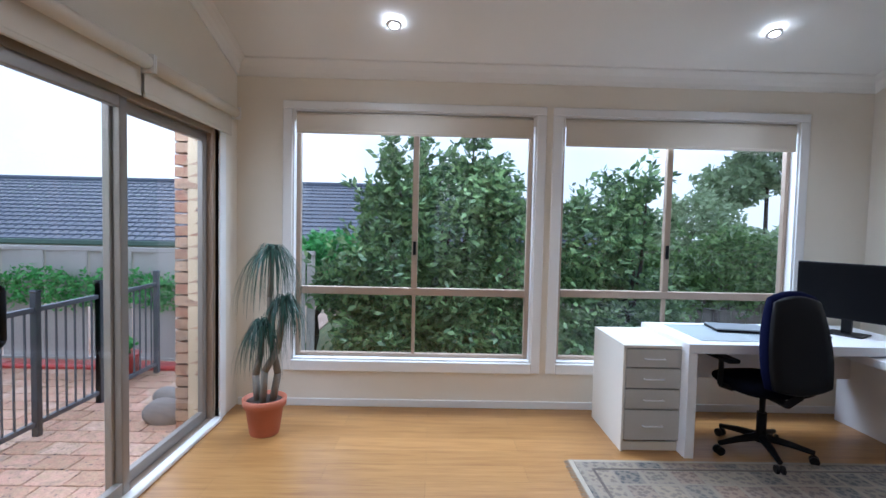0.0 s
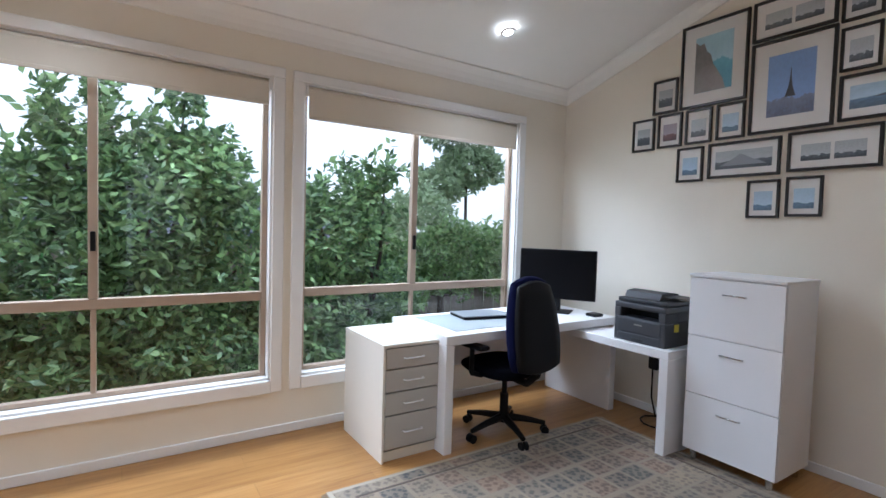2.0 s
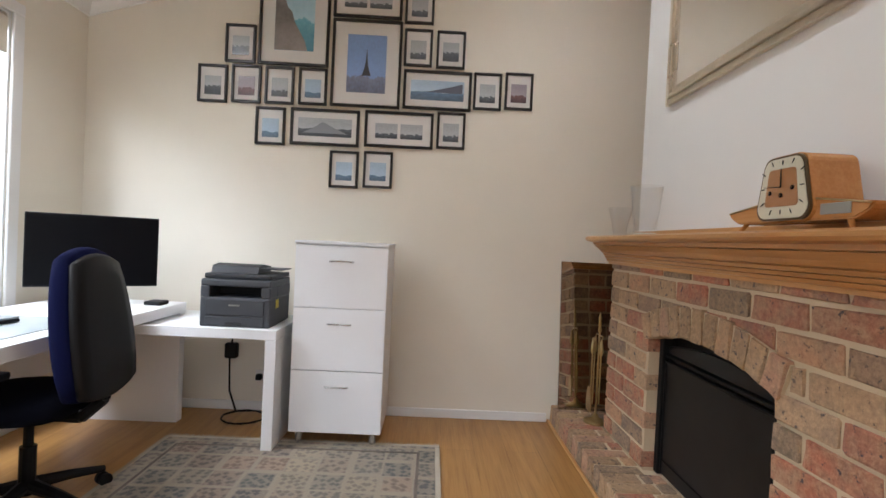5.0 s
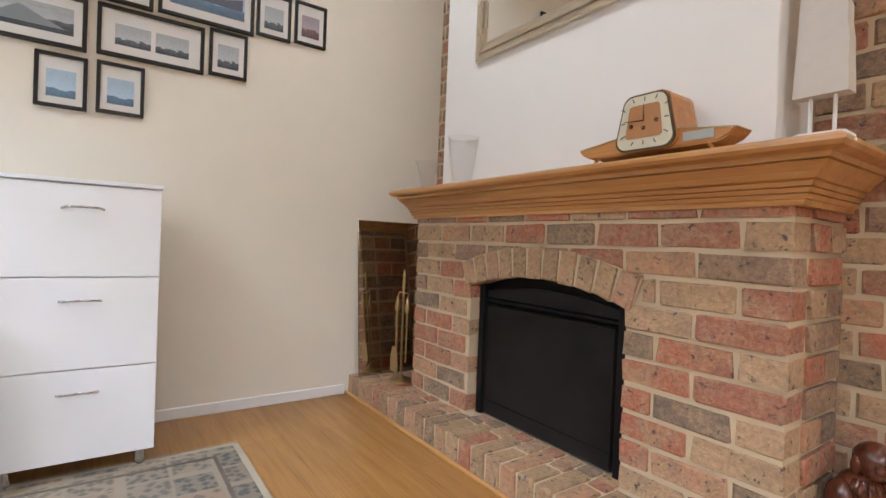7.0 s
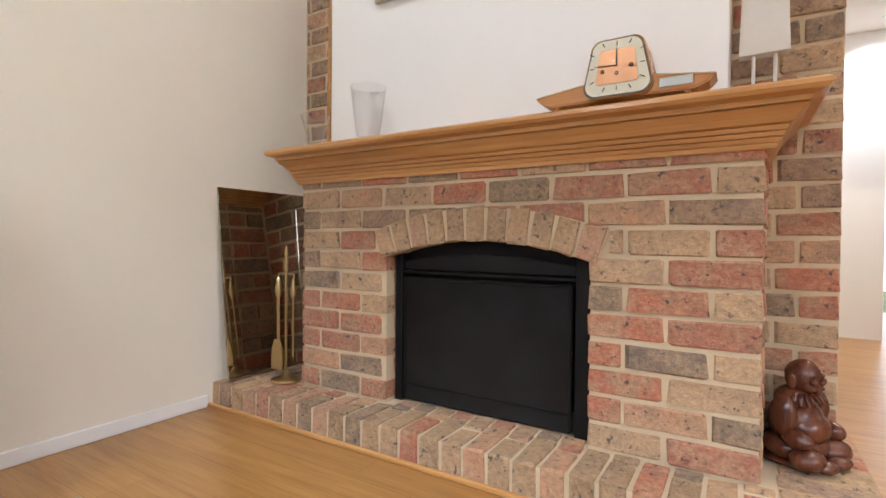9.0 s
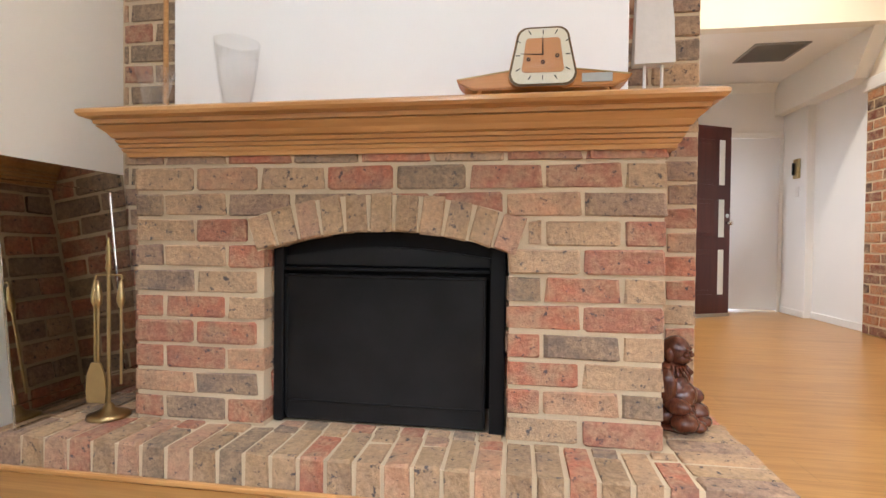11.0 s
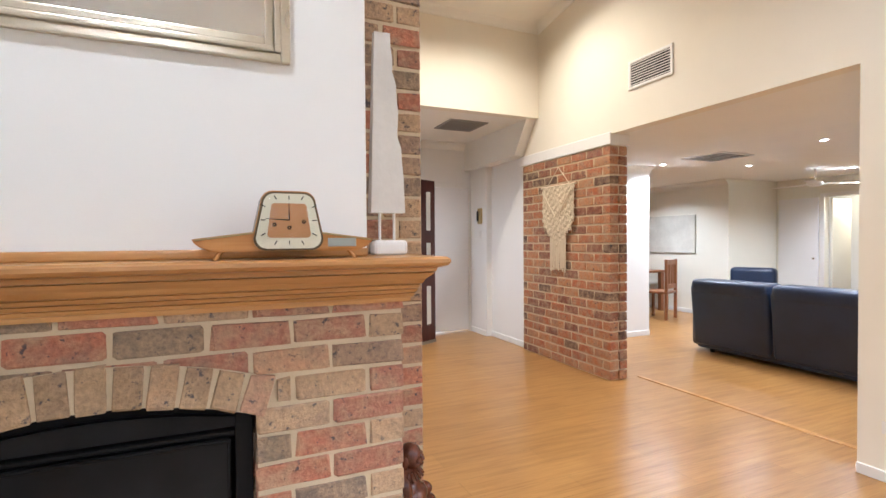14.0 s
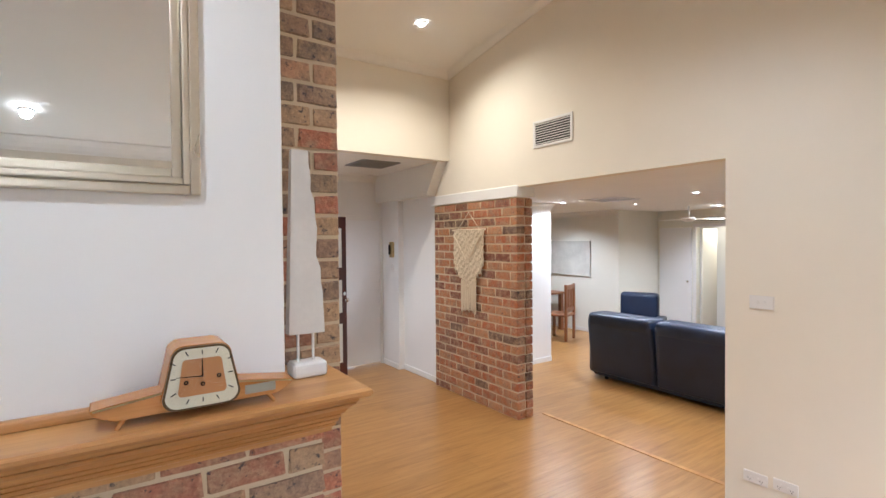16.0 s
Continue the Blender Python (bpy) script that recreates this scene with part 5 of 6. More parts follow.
for yl, zt_, w, h, kind in GALLERY:
    yl, zt_ = yl - 0.018 + (2.7 - yl) * 0.0132, zt_ + 0.012 + (2.7 - yl) * 0.008
    pc = thing("framed_picture", pose(EAST, yl - w / 2, zt_ - h / 2, 0, 0, 90), "black-framed white-mounted print of " + WORDS[kind], "picture", "gallery wall pictures")
    t = 0.016 if w < 0.3 else 0.018
    for a in ((-w / 2, -w / 2 + t, -h / 2, h / 2), (w / 2 - t, w / 2, -h / 2, h / 2), (-w / 2 + t, w / 2 - t, -h / 2, -h / 2 + t), (-w / 2 + t, w / 2 - t, h / 2 - t, h / 2)):
        part("frame_rail", B(a[0], a[1], 0.0, 0.022, a[2], a[3], bev=0.002), M_FRAME, pc)
    part("mount", B(-w / 2 + t, w / 2 - t, 0.004, 0.008, -h / 2 + t, h / 2 - t), M_MAT, pc)
    if kind == "pair":
        prints = [(-0.085, -0.01, 0.15, 0.10), (0.085, -0.01, 0.15, 0.10)]
    elif kind in ("tall_coast", "tower_city"):
        prints = [(0, 0, w * 0.56, h * 0.66)]
    elif w > 0.3:
        prints = [(0, 0, w * 0.78, h * 0.5)]
    else:
        prints = [(0, -0.012, w * 0.56, h * 0.50)]
    for cx, cz, pw, ph in prints:
        q = part("print", B(cx - pw / 2, cx + pw / 2, 0.008, 0.0095, cz - ph / 2, cz + ph / 2), PHOTOS["bay" if kind == "pair" else kind], pc)
        if kind == "tower_city":
            tw = bmesh.new()
            prism(tw, [(-0.03, -0.08), (0.03, -0.08), (0.012, -0.02), (0.005, 0.03), (0.001, 0.10), (-0.001, 0.10), (-0.005, 0.03), (-0.012, -0.02)], "y", 0.0096, 0.0102)
            part("tower", tw, M_PRINTER, q)
        if kind == "tall_coast":
            tw = bmesh.new()
            prism(tw, [(0.131, -0.197), (-0.09, -0.197), (-0.07, -0.13), (-0.03, -0.06), (0.0, -0.01), (0.02, 0.06), (0.05, 0.09), (0.07, 0.15), (0.10, 0.14), (0.131, 0.17)], "y", 0.0096, 0.0102)
            part("cliff", tw, M_CLIFF, q)
        if kind == "mountain":
            tw = bmesh.new()
            prism(tw, [(-0.15, -0.04), (0.15, -0.04), (0.07, 0.0), (0.02, 0.035), (0.0, 0.03), (-0.06, 0.0)], "y", 0.0096, 0.0102)
            part("peak", tw, M_LAPTOP, q)
        if kind == "headland":
            tw = bmesh.new()
            prism(tw, [(-0.10, -0.015), (-0.17, -0.015), (-0.17, 0.05), (-0.10, 0.03), (0.02, 0.0), (0.08, -0.012)], "y", 0.0096, 0.0102)
            part("ridge", tw, M_TILE, q)

# ---- potted palm ----
pt = thing("potted_palm", pose(-2.33, 2.90, 0), "artificial ponytail palm in a terracotta pot", "potted plant")
part("pot", smooth(lathe(bmesh.new(), [(0.0, 0.0), (0.095, 0.0), (0.10, 0.01), (0.128, 0.20), (0.145, 0.20), (0.148, 0.25), (0.135, 0.255), (0.125, 0.22), (0.0, 0.22)], seg=28)), M_TERRACOTTA, pt)
part("soil", rod(bmesh.new(), (0, 0, 0.20), (0, 0, 0.228), 0.124, seg=24), M_SOIL, pt)
rnd = random.Random(11)
for trunk, head in (([(-0.05, 0.0, 0.22), (-0.07, 0.02, 0.40), (-0.03, 0.0, 0.55), (-0.02, 0.0, 0.74)], 0.36), ([(0.05, 0.02, 0.22), (0.09, 0.0, 0.42), (0.03, 0.03, 0.66), (0.03, 0.0, 0.95), (0.05, 0.0, 1.27)], 0.5), ([(0.0, -0.04, 0.22), (0.02, -0.06, 0.45), (0.10, -0.03, 0.60), (0.14, -0.02, 0.92)], 0.4)):
    part("trunk", smooth(tube(bmesh.new(), trunk, [0.026 - 0.002 * i for i in range(len(trunk))])), M_TRUNK, pt)
    lf = bmesh.new()
    for k in range(170):
        a, up = rnd.uniform(0, 6.28), rnd.uniform(0.0, 1.0)
        ln = head * rnd.uniform(0.7, 1.1)
        out = ln * (0.30 + 0.25 * (1 - up))
        p0 = Vector(trunk[-1])
        d = Vector((math.cos(a), math.sin(a), 0))
        side = Vector((-d.y, d.x, 0)) * 0.0045
        pts = []
        for i in range(7):
            t = i / 6
            pts.append(p0 + d * out * (1 - (1 - t) ** 1.8) + Vector((0, 0, 0.11 * up * math.sin(min(1, t * 2.2) * 1.57) - ln * 0.95 * t ** 1.9)))
        for i in range(6):
            w0, w1 = side * (1 - i / 6.5), side * (1 - (i + 1) / 6.5)
            lf.faces.new([lf.verts.new(p) for p in (pts[i] - w0, pts[i] + w0, pts[i + 1] + w1, pts[i + 1] - w1)])
    ob = part("leaf_head", lf, M_PALM, pt)
    ob["kind"] = "stuff"

# ---- hall ----
door = thing("entry_door", pose(-1.93, -4.25, 0, 0, 0, 26), "dark red stained timber entry door standing open", "door")
part("leaf", B(0, 0.84, -0.04, 0, 0.012, 2.12, bev=0.003), M_RED_DOOR, door)
for zc, hh in ((0.50, 0.50), (1.10, 0.42), (1.72, 0.50)):
    part("glazing", B(0.09, 0.17, 0.0, 0.004, zc - hh / 2, zc + hh / 2, bev=0.002), M_FROST, door, "narrow frosted glass light")
    for o, y in ((0.0, 0.006), (0.05, 0.009), (0.10, 0.006)):
        part("raised_panel", B(0.24 + o, 0.60 - o, 0.0, y, zc - hh / 2 + o, zc + hh / 2 - o, bev=0.004), M_RED_DOOR, door)
kb = smooth(ball(rod(bmesh.new(), (0.055, 0, 1.05), (0.055, 0.05, 1.05), 0.012), (0.055, 0.06, 1.05), (0.028, 0.02, 0.028)))
part("door_knob", kb, M_CHROME, door)
part("lock", rod(bmesh.new(), (0.055, 0, 1.13), (0.055, 0.012, 1.13), 0.025, seg=16), M_CHROME, door)
part("weather_seal", B(0, 0.84, 0, 0.012, 0.004, 0.04), M_GREYMETAL, door)
cd = structure("door_2", B(-2.70, -1.86, -4.81, -4.78, 0.02, 2.10, bev=0.003), M_WHITE, "plain white flush door, closed", "door")
for a in ((-2.718, -2.68, 0, 2.14), (-1.88, -1.81, 0, 2.14), (-2.68, -1.88, 2.10, 2.17)):
    part("door_frame", B(a[0], a[1], -4.78, -4.755, a[2], a[3], bev=0.004), M_TRIM, cd)
ic = thing("intercom_panel", pose(-2.72, -4.45, 1.68, 0, 0, -90), "brass and black door chime panel", "intercom")
part("panel", B(-0.05, 0.05, 0, 0.03, -0.11, 0.11, bev=0.004), M_BRASS, ic)
part("handset", B(0.015, 0.04, 0.03, 0.05, -0.07, 0.07, bev=0.006), M_BLACK, ic)
wall_plate("light_switch", pose(-2.72, -4.45, 1.42, 0, 0, -90), 0.07, 0.11, "white light switch plate", "light switch", 1)


def louvre(name, m, w, h, slats, label, mat, cat="vent"):
    v = thing(name, m, label, cat)
    part("backing", B(-w / 2 + 0.02, w / 2 - 0.02, 0.001, 0.003, -h / 2 + 0.02, h / 2 - 0.02), M_BLACK, v)
    for a in ((-w / 2, -w / 2 + 0.025, -h / 2, h / 2), (w / 2 - 0.025, w / 2, -h / 2, h / 2), (-w / 2 + 0.025, w / 2 - 0.025, -h / 2, -h / 2 + 0.025), (-w / 2 + 0.025, w / 2 - 0.025, h / 2 - 0.025, h / 2)):
        part("frame_rail", B(a[0], a[1], 0, 0.014, a[2], a[3], bev=0.003), mat, v)
    for k in range(slats):
        z = -h / 2 + 0.025 + (h - 0.05) * (k + 0.5) / slats
        part("slat", B(-w / 2 + 0.025, w / 2 - 0.025, 0.002, 0.012, z - 0.003, z + 0.003), mat, v)


louvre("wall_vent", pose(WEST, -1.424, 2.79, 0, 0, -90), 0.475, 0.25, 9, "white louvred air vent high on the wall", M_TRIM)
louvre("ceiling_vent", pose(-2.05, -3.70, HALL_Z, 90, 0, 0) @ pose(0, 0, 0, 180, 0, 0) @ pose(0, 0, 0, 0, 180, 0), 0.5, 0.5, 14, "grey return-air grille in the hall ceiling", M_VENTGREY)
louvre("ceiling_vent", pose(-4.85, -2.40, LIVING_Z, 90, 0, 0) @ pose(0, 0, 0, 180, 0, 0) @ pose(0, 0, 0, 0, 180, 0), 0.55, 0.55, 7, "white square ceiling air vent", M_TRIM)

# macrame wall hanging
mc = thing("macrame_hanging", pose(WEST + 0.012, -2.655, 1.92, 0, 0, -90), "cream knotted macrame hanging on a timber dowel", "wall hanging")
part("dowel", rod(bmesh.new(), (-0.30, 0.02, 0), (0.30, 0.02, 0), 0.011), M_COTTON, mc)
part("hanging_cord", tube(bmesh.new(), [(-0.20, 0.02, 0), (0, 0.012, 0.20), (0.20, 0.02, 0)], [0.004] * 3, 6), M_COTTON, mc)
kn = bmesh.new()
rnd = random.Random(2)
for i in range(26):
    x = -0.26 + 0.52 * i / 25
    e = abs(x) / 0.26
    bot = -0.64 + 0.24 * e + rnd.uniform(-0.02, 0.02)
    z = 0.0
    pts = [(x, 0.022, 0.0)]
    while z > bot:
        z -= 0.03
        pts.append((x + 0.007 * math.sin(z * 60 + i * 1.7), 0.024 + 0.006 * math.cos(z * 90 + i), z))
    tube(kn, pts, [0.0105] * len(pts), 5)
part("knotted_panel", kn, M_COTTON, mc)
for s in (-1, 1):
    tube_pts = [(s * 0.25 * (1 - k / 9), 0.04, -0.06 - 0.034 * k) for k in range(9)]
    part("raised_cord", tube(bmesh.new(), tube_pts, [0.009] * 9, 6), M_COTTON, mc)
fg2 = bmesh.new()
for i in range(22):
    x = -0.13 + 0.26 * i / 21
    rod(fg2, (x, 0.022, -0.55), (x + rnd.uniform(-0.01, 0.01), 0.02, -0.93 + rnd.uniform(0, 0.05)), 0.007, 0.005, 5)
part("fringe", fg2, M_COTTON, mc)

# ---- living room ----
so = thing("recliner_sofa", pose(-4.60, -2.52, 0), "navy leather recliner lounge seen from behind", "sofa")
part("base", B(-0.85, 0.0, 0.05, 2.80, 0.04, 0.42, bev=0.03, seg=2), M_LEATHER, so)
for k in range(3):
    a, b = 0.02 + 0.94 * k, 0.94 + 0.94 * k
    bp = B(-0.20, 0.02, a, b, 0.08, 0.80, bev=0.06, seg=4)
    for v in bp.verts:
        v.co.x += 0.10 * v.co.z
    bq = part("seat_back", smooth(bp), M_LEATHER, so)
    hp = B(-0.24, 0.10, a + 0.01, b - 0.01, 0.68, 0.86, bev=0.07, seg=4)
    part("head_roll", smooth(hp), M_LEATHER, bq)
    part("back_flap", B(0.015, 0.03, a + 0.03, b - 0.03, 0.10, 0.50, bev=0.006), M_LEATHER, bq)
part("armrest", smooth(B(-0.9, -0.02, -0.05, 0.14, 0.05, 0.62, bev=0.07, seg=4)), M_LEATHER, so)
for y in (0.2, 2.3):
    part("foot", rod(bmesh.new(), (-0.08, y, 0), (-0.08, y, 0.06), 0.025), M_BLACK, so)
s2 = thing("recliner_chair", pose(-6.5, -3.15, 0, 0, 0, -70) @ Matrix.Scale(0.85, 4), "navy leather recliner armchair", "armchair")
part("base", smooth(B(-0.45, 0.45, -0.45, 0.40, 0.05, 0.45, bev=0.07, seg=3)), M_LEATHER, s2)
part("backrest", smooth(B(-0.36, 0.36, -0.52, -0.28, 0.35, 1.05, bev=0.09, seg=4)), M_LEATHER, s2)
for x in (-0.42, 0.42):
    part("armrest", smooth(B(x - 0.09, x + 0.09, -0.42, 0.38, 0.3, 0.62, bev=0.06, seg=3)), M_LEATHER, s2)


def dining_chair():
    c = thing("dining_chair", pose(-6.12, -4.42, 0, 0, 0, 200), "oiled timber dining chair with a slatted back", "chair", "dining chairs")
    part("seat", B(-0.22, 0.22, -0.22, 0.22, 0.43, 0.47, bev=0.01), M_CHAIRWOOD, c)
    for x in (-0.19, 0.19):
        part("leg", B(x - 0.022, x + 0.022, 0.16, 0.204, 0, 0.43, bev=0.004), M_CHAIRWOOD, c)
        part("leg", B(x - 0.022, x + 0.022, -0.215, -0.17, 0, 1.0, bev=0.004), M_CHAIRWOOD, c)
    for z in (0.55, 0.95):
        part("rail", B(-0.17, 0.17, -0.205, -0.18, z - 0.04, z + 0.04, bev=0.006), M_CHAIRWOOD, c)
    for x in (-0.10, -0.035, 0.035, 0.10):
        part("slat", B(x - 0.014, x + 0.014, -0.20, -0.185, 0.59, 0.91), M_CHAIRWOOD, c)
    return c


ch = dining_chair()
copy_thing(ch, pose(-5.95, -5.0, 0, 0, 0, 185))
tb_ = thing("dining_table", pose(-6.35, -5.45, 0), "dark timber dining table", "table")
part("tabletop", B(-0.55, 0.7, -0.5, 0.5, 0.72, 0.76, bev=0.006), M_CHAIRWOOD, tb_)
for x in (-0.48, 0.62):
    for y in (-0.42, 0.42):
        part("leg", B(x - 0.04, x + 0.04, y - 0.04, y + 0.04, 0, 0.72, bev=0.006), M_CHAIRWOOD, tb_)
wp = thing("wall_art", pose(-7.05, -4.97, 1.425, 0, 0, -90), "pale grey relief print in a thin frame", "picture")
part("panel", B(-0.505, 0.505, 0, 0.02, -0.34, 0.34, bev=0.003), M_PALE, wp)
for a in ((-0.505, -0.49, -0.34, 0.34), (0.49, 0.505, -0.34, 0.34), (-0.49, 0.49, -0.34, -0.325), (-0.49, 0.49, 0.325, 0.34)):
    part("frame_rail", B(a[0], a[1], 0.02, 0.03, a[2], a[3]), M_PALE, wp)
fn = thing("ceiling_fan", pose(-7.15, -2.6, LIVING_Z), "white three-blade ceiling fan at rest", "ceiling fan")
part("rod", rod(bmesh.new(), (0, 0, -0.18), (0, 0, 0), 0.014), M_TRIM, fn)
part("motor", smooth(lathe(bmesh.new(), [(0.0, -0.18), (0.08, -0.18), (0.10, -0.20), (0.10, -0.23), (0.06, -0.25), (0.0, -0.25)])), M_TRIM, fn)
for k in range(3):
    b_ = B(0.09, 0.62, -0.06, 0.06, -0.222, -0.214, bev=0.003)
    bmesh.ops.rotate(b_, cent=(0, 0, 0), matrix=Matrix.Rotation(2.09 * k + 0.4, 3, "Z"), verts=b_.verts)
    part("blade", b_, M_TRIM, fn)
d3 = structure("door_3", B(-8.3, -8.27, -3.80, -3.17, 0.01, 2.0, bev=0.003), M_WHITE, "white flush cupboard door, closed", "door")
part("door_handle", smooth(ball(bmesh.new(), (-8.25, -3.23, 1.0), (0.02, 0.025, 0.025))), M_CHROME, d3)
d4 = structure("door_4", B(-8.95, -8.42, -3.07, -3.04, 0.01, 1.98, bev=0.003), M_WARMWHITE, "cream door standing open into a lit room", "door")
for a in ((-3.15, -3.09, 0, 2.06), (-2.56, -2.50, 0, 2.06), (-3.09, -2.56, 2.0, 2.06)):
    part("door_frame", B(-8.3, -8.28, *a, bev=0.004), M_TRIM, d4)

# ---- outdoors ----
structure("ground", B(-60, 60, -12, 90, -0.30, -0.13), M_GRASS, "garden ground", "ground")
patio = structure("patio", B(-9.0, WEST - T, -1, 9.0, -0.13, -0.115), M_SAND, "terracotta brick paving on the patio", "patio")
structure("wall_outer", B(WEST - 0.24, WEST - T - 0.002, DOOR[1] + 0.04, NORTH + 0.30, -0.13, 2.9), M_MORTAR, "brick outer wall beside the door", "wall")


def fence_run(name, a, b, z0, z1, material, label, step, rib):
    """A sheet fence with upright ribs between two ground points."""
    a, b = Vector((*a, 0)), Vector((*b, 0))
    d = (b - a).normalized()
    yaw = math.degrees(math.atan2(d.y, d.x))
    f = thing(name, pose(a.x, a.y, 0, 0, 0, yaw), label, "fence")
    ln = (b - a).length
    part("rail", B(0, ln, -0.02, 0.02, z1 - 0.05, z1, bev=0.004), material, f)
    part("rail", B(0, ln, -0.02, 0.02, z0, z0 + 0.05, bev=0.004), material, f)
    k, x = 0, 0.0
    while x < ln:
        part("sheet", B(x + 0.004, min(x + step, ln) - 0.004, -0.012 + rib * (k % 2), -0.004 + rib * (k % 2), z0 + 0.05, z1 - 0.05), material, f)
        k, x = k + 1, x + step
    return f


fence_run("steel_fence", (-11.0, 5.0), (-2.5, 5.0), -0.13, 1.15, M_COLORBOND, "pale grey steel panel fence", 0.24, 0.03)
fence_run("paling_fence", (-2.5, 6.6), (6.5, 6.6), -0.13, 1.2, M_TIMBERFENCE, "weathered grey timber paling fence", 0.11, 0.012)
gap = fence_run("steel_fence", (-11.0, -2.0), (-11.0, 5.0), -0.13, 1.15, M_COLORBOND, "pale grey steel panel fence", 0.24, 0.03)


def leaves(bm, c, s, count, size, rnd, hollow=0.35):
    """Loose leaves over the outer part of an uneven ball."""
    for _ in range(count):
        d = Vector((rnd.gauss(0, 1), rnd.gauss(0, 1), rnd.gauss(0, 1))).normalized()
        r = rnd.uniform(hollow, 1.0) ** 0.5 * (0.82 + 0.34 * noise.noise(d * 2.3 + Vector(c)))
        p = Vector((c[0] + d.x * s[0] * r, c[1] + d.y * s[1] * r, c[2] + d.z * s[2] * r))
        u = Vector((rnd.gauss(0, 1), rnd.gauss(0, 1), rnd.gauss(0, 0.7) + 0.3)).normalized()
        w = u.cross(Vector((rnd.gauss(0, 1), rnd.gauss(0, 1), rnd.gauss(0, 1)))).normalized()
        k = size * rnd.uniform(0.6, 1.3)
        q = [p - u * k, p + w * k * 0.42, p + u * k, p - w * k * 0.42]
        bm.faces.new([bm.verts.new(v) for v in q])


def garden_tree(x, y, clumps, count, size, label, mat, seed, trunk_h, shoots=3):
    rnd = random.Random(seed)
    t = thing("garden_tree", pose(0, 0, 0), label, "tree")
    tr = bmesh.new()
    base = Vector((x, y, -0.15))
    top = Vector((x + 0.05, y, trunk_h))
    tube(tr, [base, (base + top) / 2 + Vector((0.04, 0, 0)), top], [0.07, 0.055, 0.045])
    for c, s in clumps:
        mid = (top + Vector(c)) / 2 + Vector((rnd.uniform(-0.1, 0.1), 0, -0.08))
        tube(tr, [top, mid, Vector(c)], [0.035, 0.02, 0.008], 6)
    part("trunk", tr, M_BARK, t)
    lf = bmesh.new()
    for c, s in clumps:
        leaves(lf, c, s, int(count * s[0] * s[2] * 4), size, rnd)
    # leafy shoots standing out of each clump
    for c, s in clumps:
        for _ in range(shoots):
            a, lift = rnd.uniform(0, 6.28), rnd.uniform(0.1, 1.0)
            d = Vector((math.cos(a) * (1 - lift * 0.6), math.sin(a) * (1 - lift * 0.6), lift)).normalized()
            root = Vector((c[0] + d.x * s[0] * 0.75, c[1] + d.y * s[1] * 0.75, c[2] + d.z * s[2] * 0.75))
            ln = rnd.uniform(0.08, 0.22)
            bend = Vector((rnd.gauss(0, 0.25), rnd.gauss(0, 0.25), 0.35))
            for k in range(11):
                q = root + (d + bend * (k / 11)) * ln * (k / 9)
                u = (d + Vector((rnd.gauss(0, 0.9), rnd.gauss(0, 0.9), rnd.gauss(0, 0.5)))).normalized()
                w = u.cross(Vector((rnd.gauss(0, 1), rnd.gauss(0, 1), rnd.gauss(0, 1)))).normalized()
                z = size * rnd.uniform(0.9, 1.6)
                lf.faces.new([lf.verts.new(p) for p in (q, q + u * z * 0.75 + w * z * 0.4, q + u * z * 1.6, q + u * z * 0.75 - w * z * 0.4)])
    part("crown", lf, mat, t)["kind"] = "stuff"


garden_tree(-1.05, 5.0, [((-1.0, 5.0, 1.5), (0.75, 0.55, 0.9)), ((-0.6, 5.0, 1.85), (0.52, 0.45, 0.5)), ((-1.6, 4.9, 0.9), (0.75, 0.5, 0.75)), ((-1.45, 5.0, 1.8), (0.42, 0.4, 0.5)), ((-0.25, 5.0, 1.0), (0.55, 0.5, 0.9)), ((-0.9, 5.0, 0.7), (0.7, 0.5, 0.6)), ((-1.35, 5.0, 2.45), (0.16, 0.2, 0.3)), ((-0.75, 5.0, 2.45), (0.2, 0.2, 0.2)), ((-2.2, 5.1, 0.75), (0.45, 0.4, 0.45)), ((-1.8, 5.0, 1.55), (0.3, 0.3, 0.5)), ((-1.7, 5.0, 2.15), (0.13, 0.2, 0.3)), ((-0.6, 4.8, 0.25), (0.9, 0.4, 0.45)), ((-1.7, 4.8, 0.2), (0.7, 0.4, 0.4))], 1700, 0.05, "dense glossy-leaved camellia beside the window", M_LEAF, 4, 0.5, 7)
garden_tree(1.05, 5.1, [((0.65, 5.1, 1.2), (0.6, 0.5, 0.75)), ((0.45, 5.1, 0.6), (0.7, 0.5, 0.6)), ((1.05, 5.2, 1.5), (0.4, 0.4, 0.45)), ((1.2, 5.0, 1.95), (0.18, 0.2, 0.2)), ((0.45, 5.1, 1.6), (0.22, 0.25, 0.25)), ((1.3, 5.2, 0.55), (0.6, 0.5, 0.55)), ((0.95, 5.1, 1.8), (0.28, 0.28, 0.3)), ((0.6, 4.8, 0.15), (0.9, 0.4, 0.45))], 1600, 0.05, "glossy-leaved shrub outside the second window", M_LEAF, 8, 0.4, 7)
garden_tree(-2.7, 5.6, [((-2.6, 5.6, 0.95), (0.6, 0.4, 0.5)), ((-2.2, 5.7, 0.8), (0.6, 0.4, 0.5))], 2000, 0.06, "bright low shrub by the fence", M_IVY, 15, 0.3)
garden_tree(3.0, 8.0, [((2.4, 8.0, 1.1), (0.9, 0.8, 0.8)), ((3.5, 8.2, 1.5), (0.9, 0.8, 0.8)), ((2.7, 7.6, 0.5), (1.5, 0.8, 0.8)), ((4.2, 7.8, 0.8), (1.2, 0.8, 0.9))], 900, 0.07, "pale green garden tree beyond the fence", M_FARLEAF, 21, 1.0)
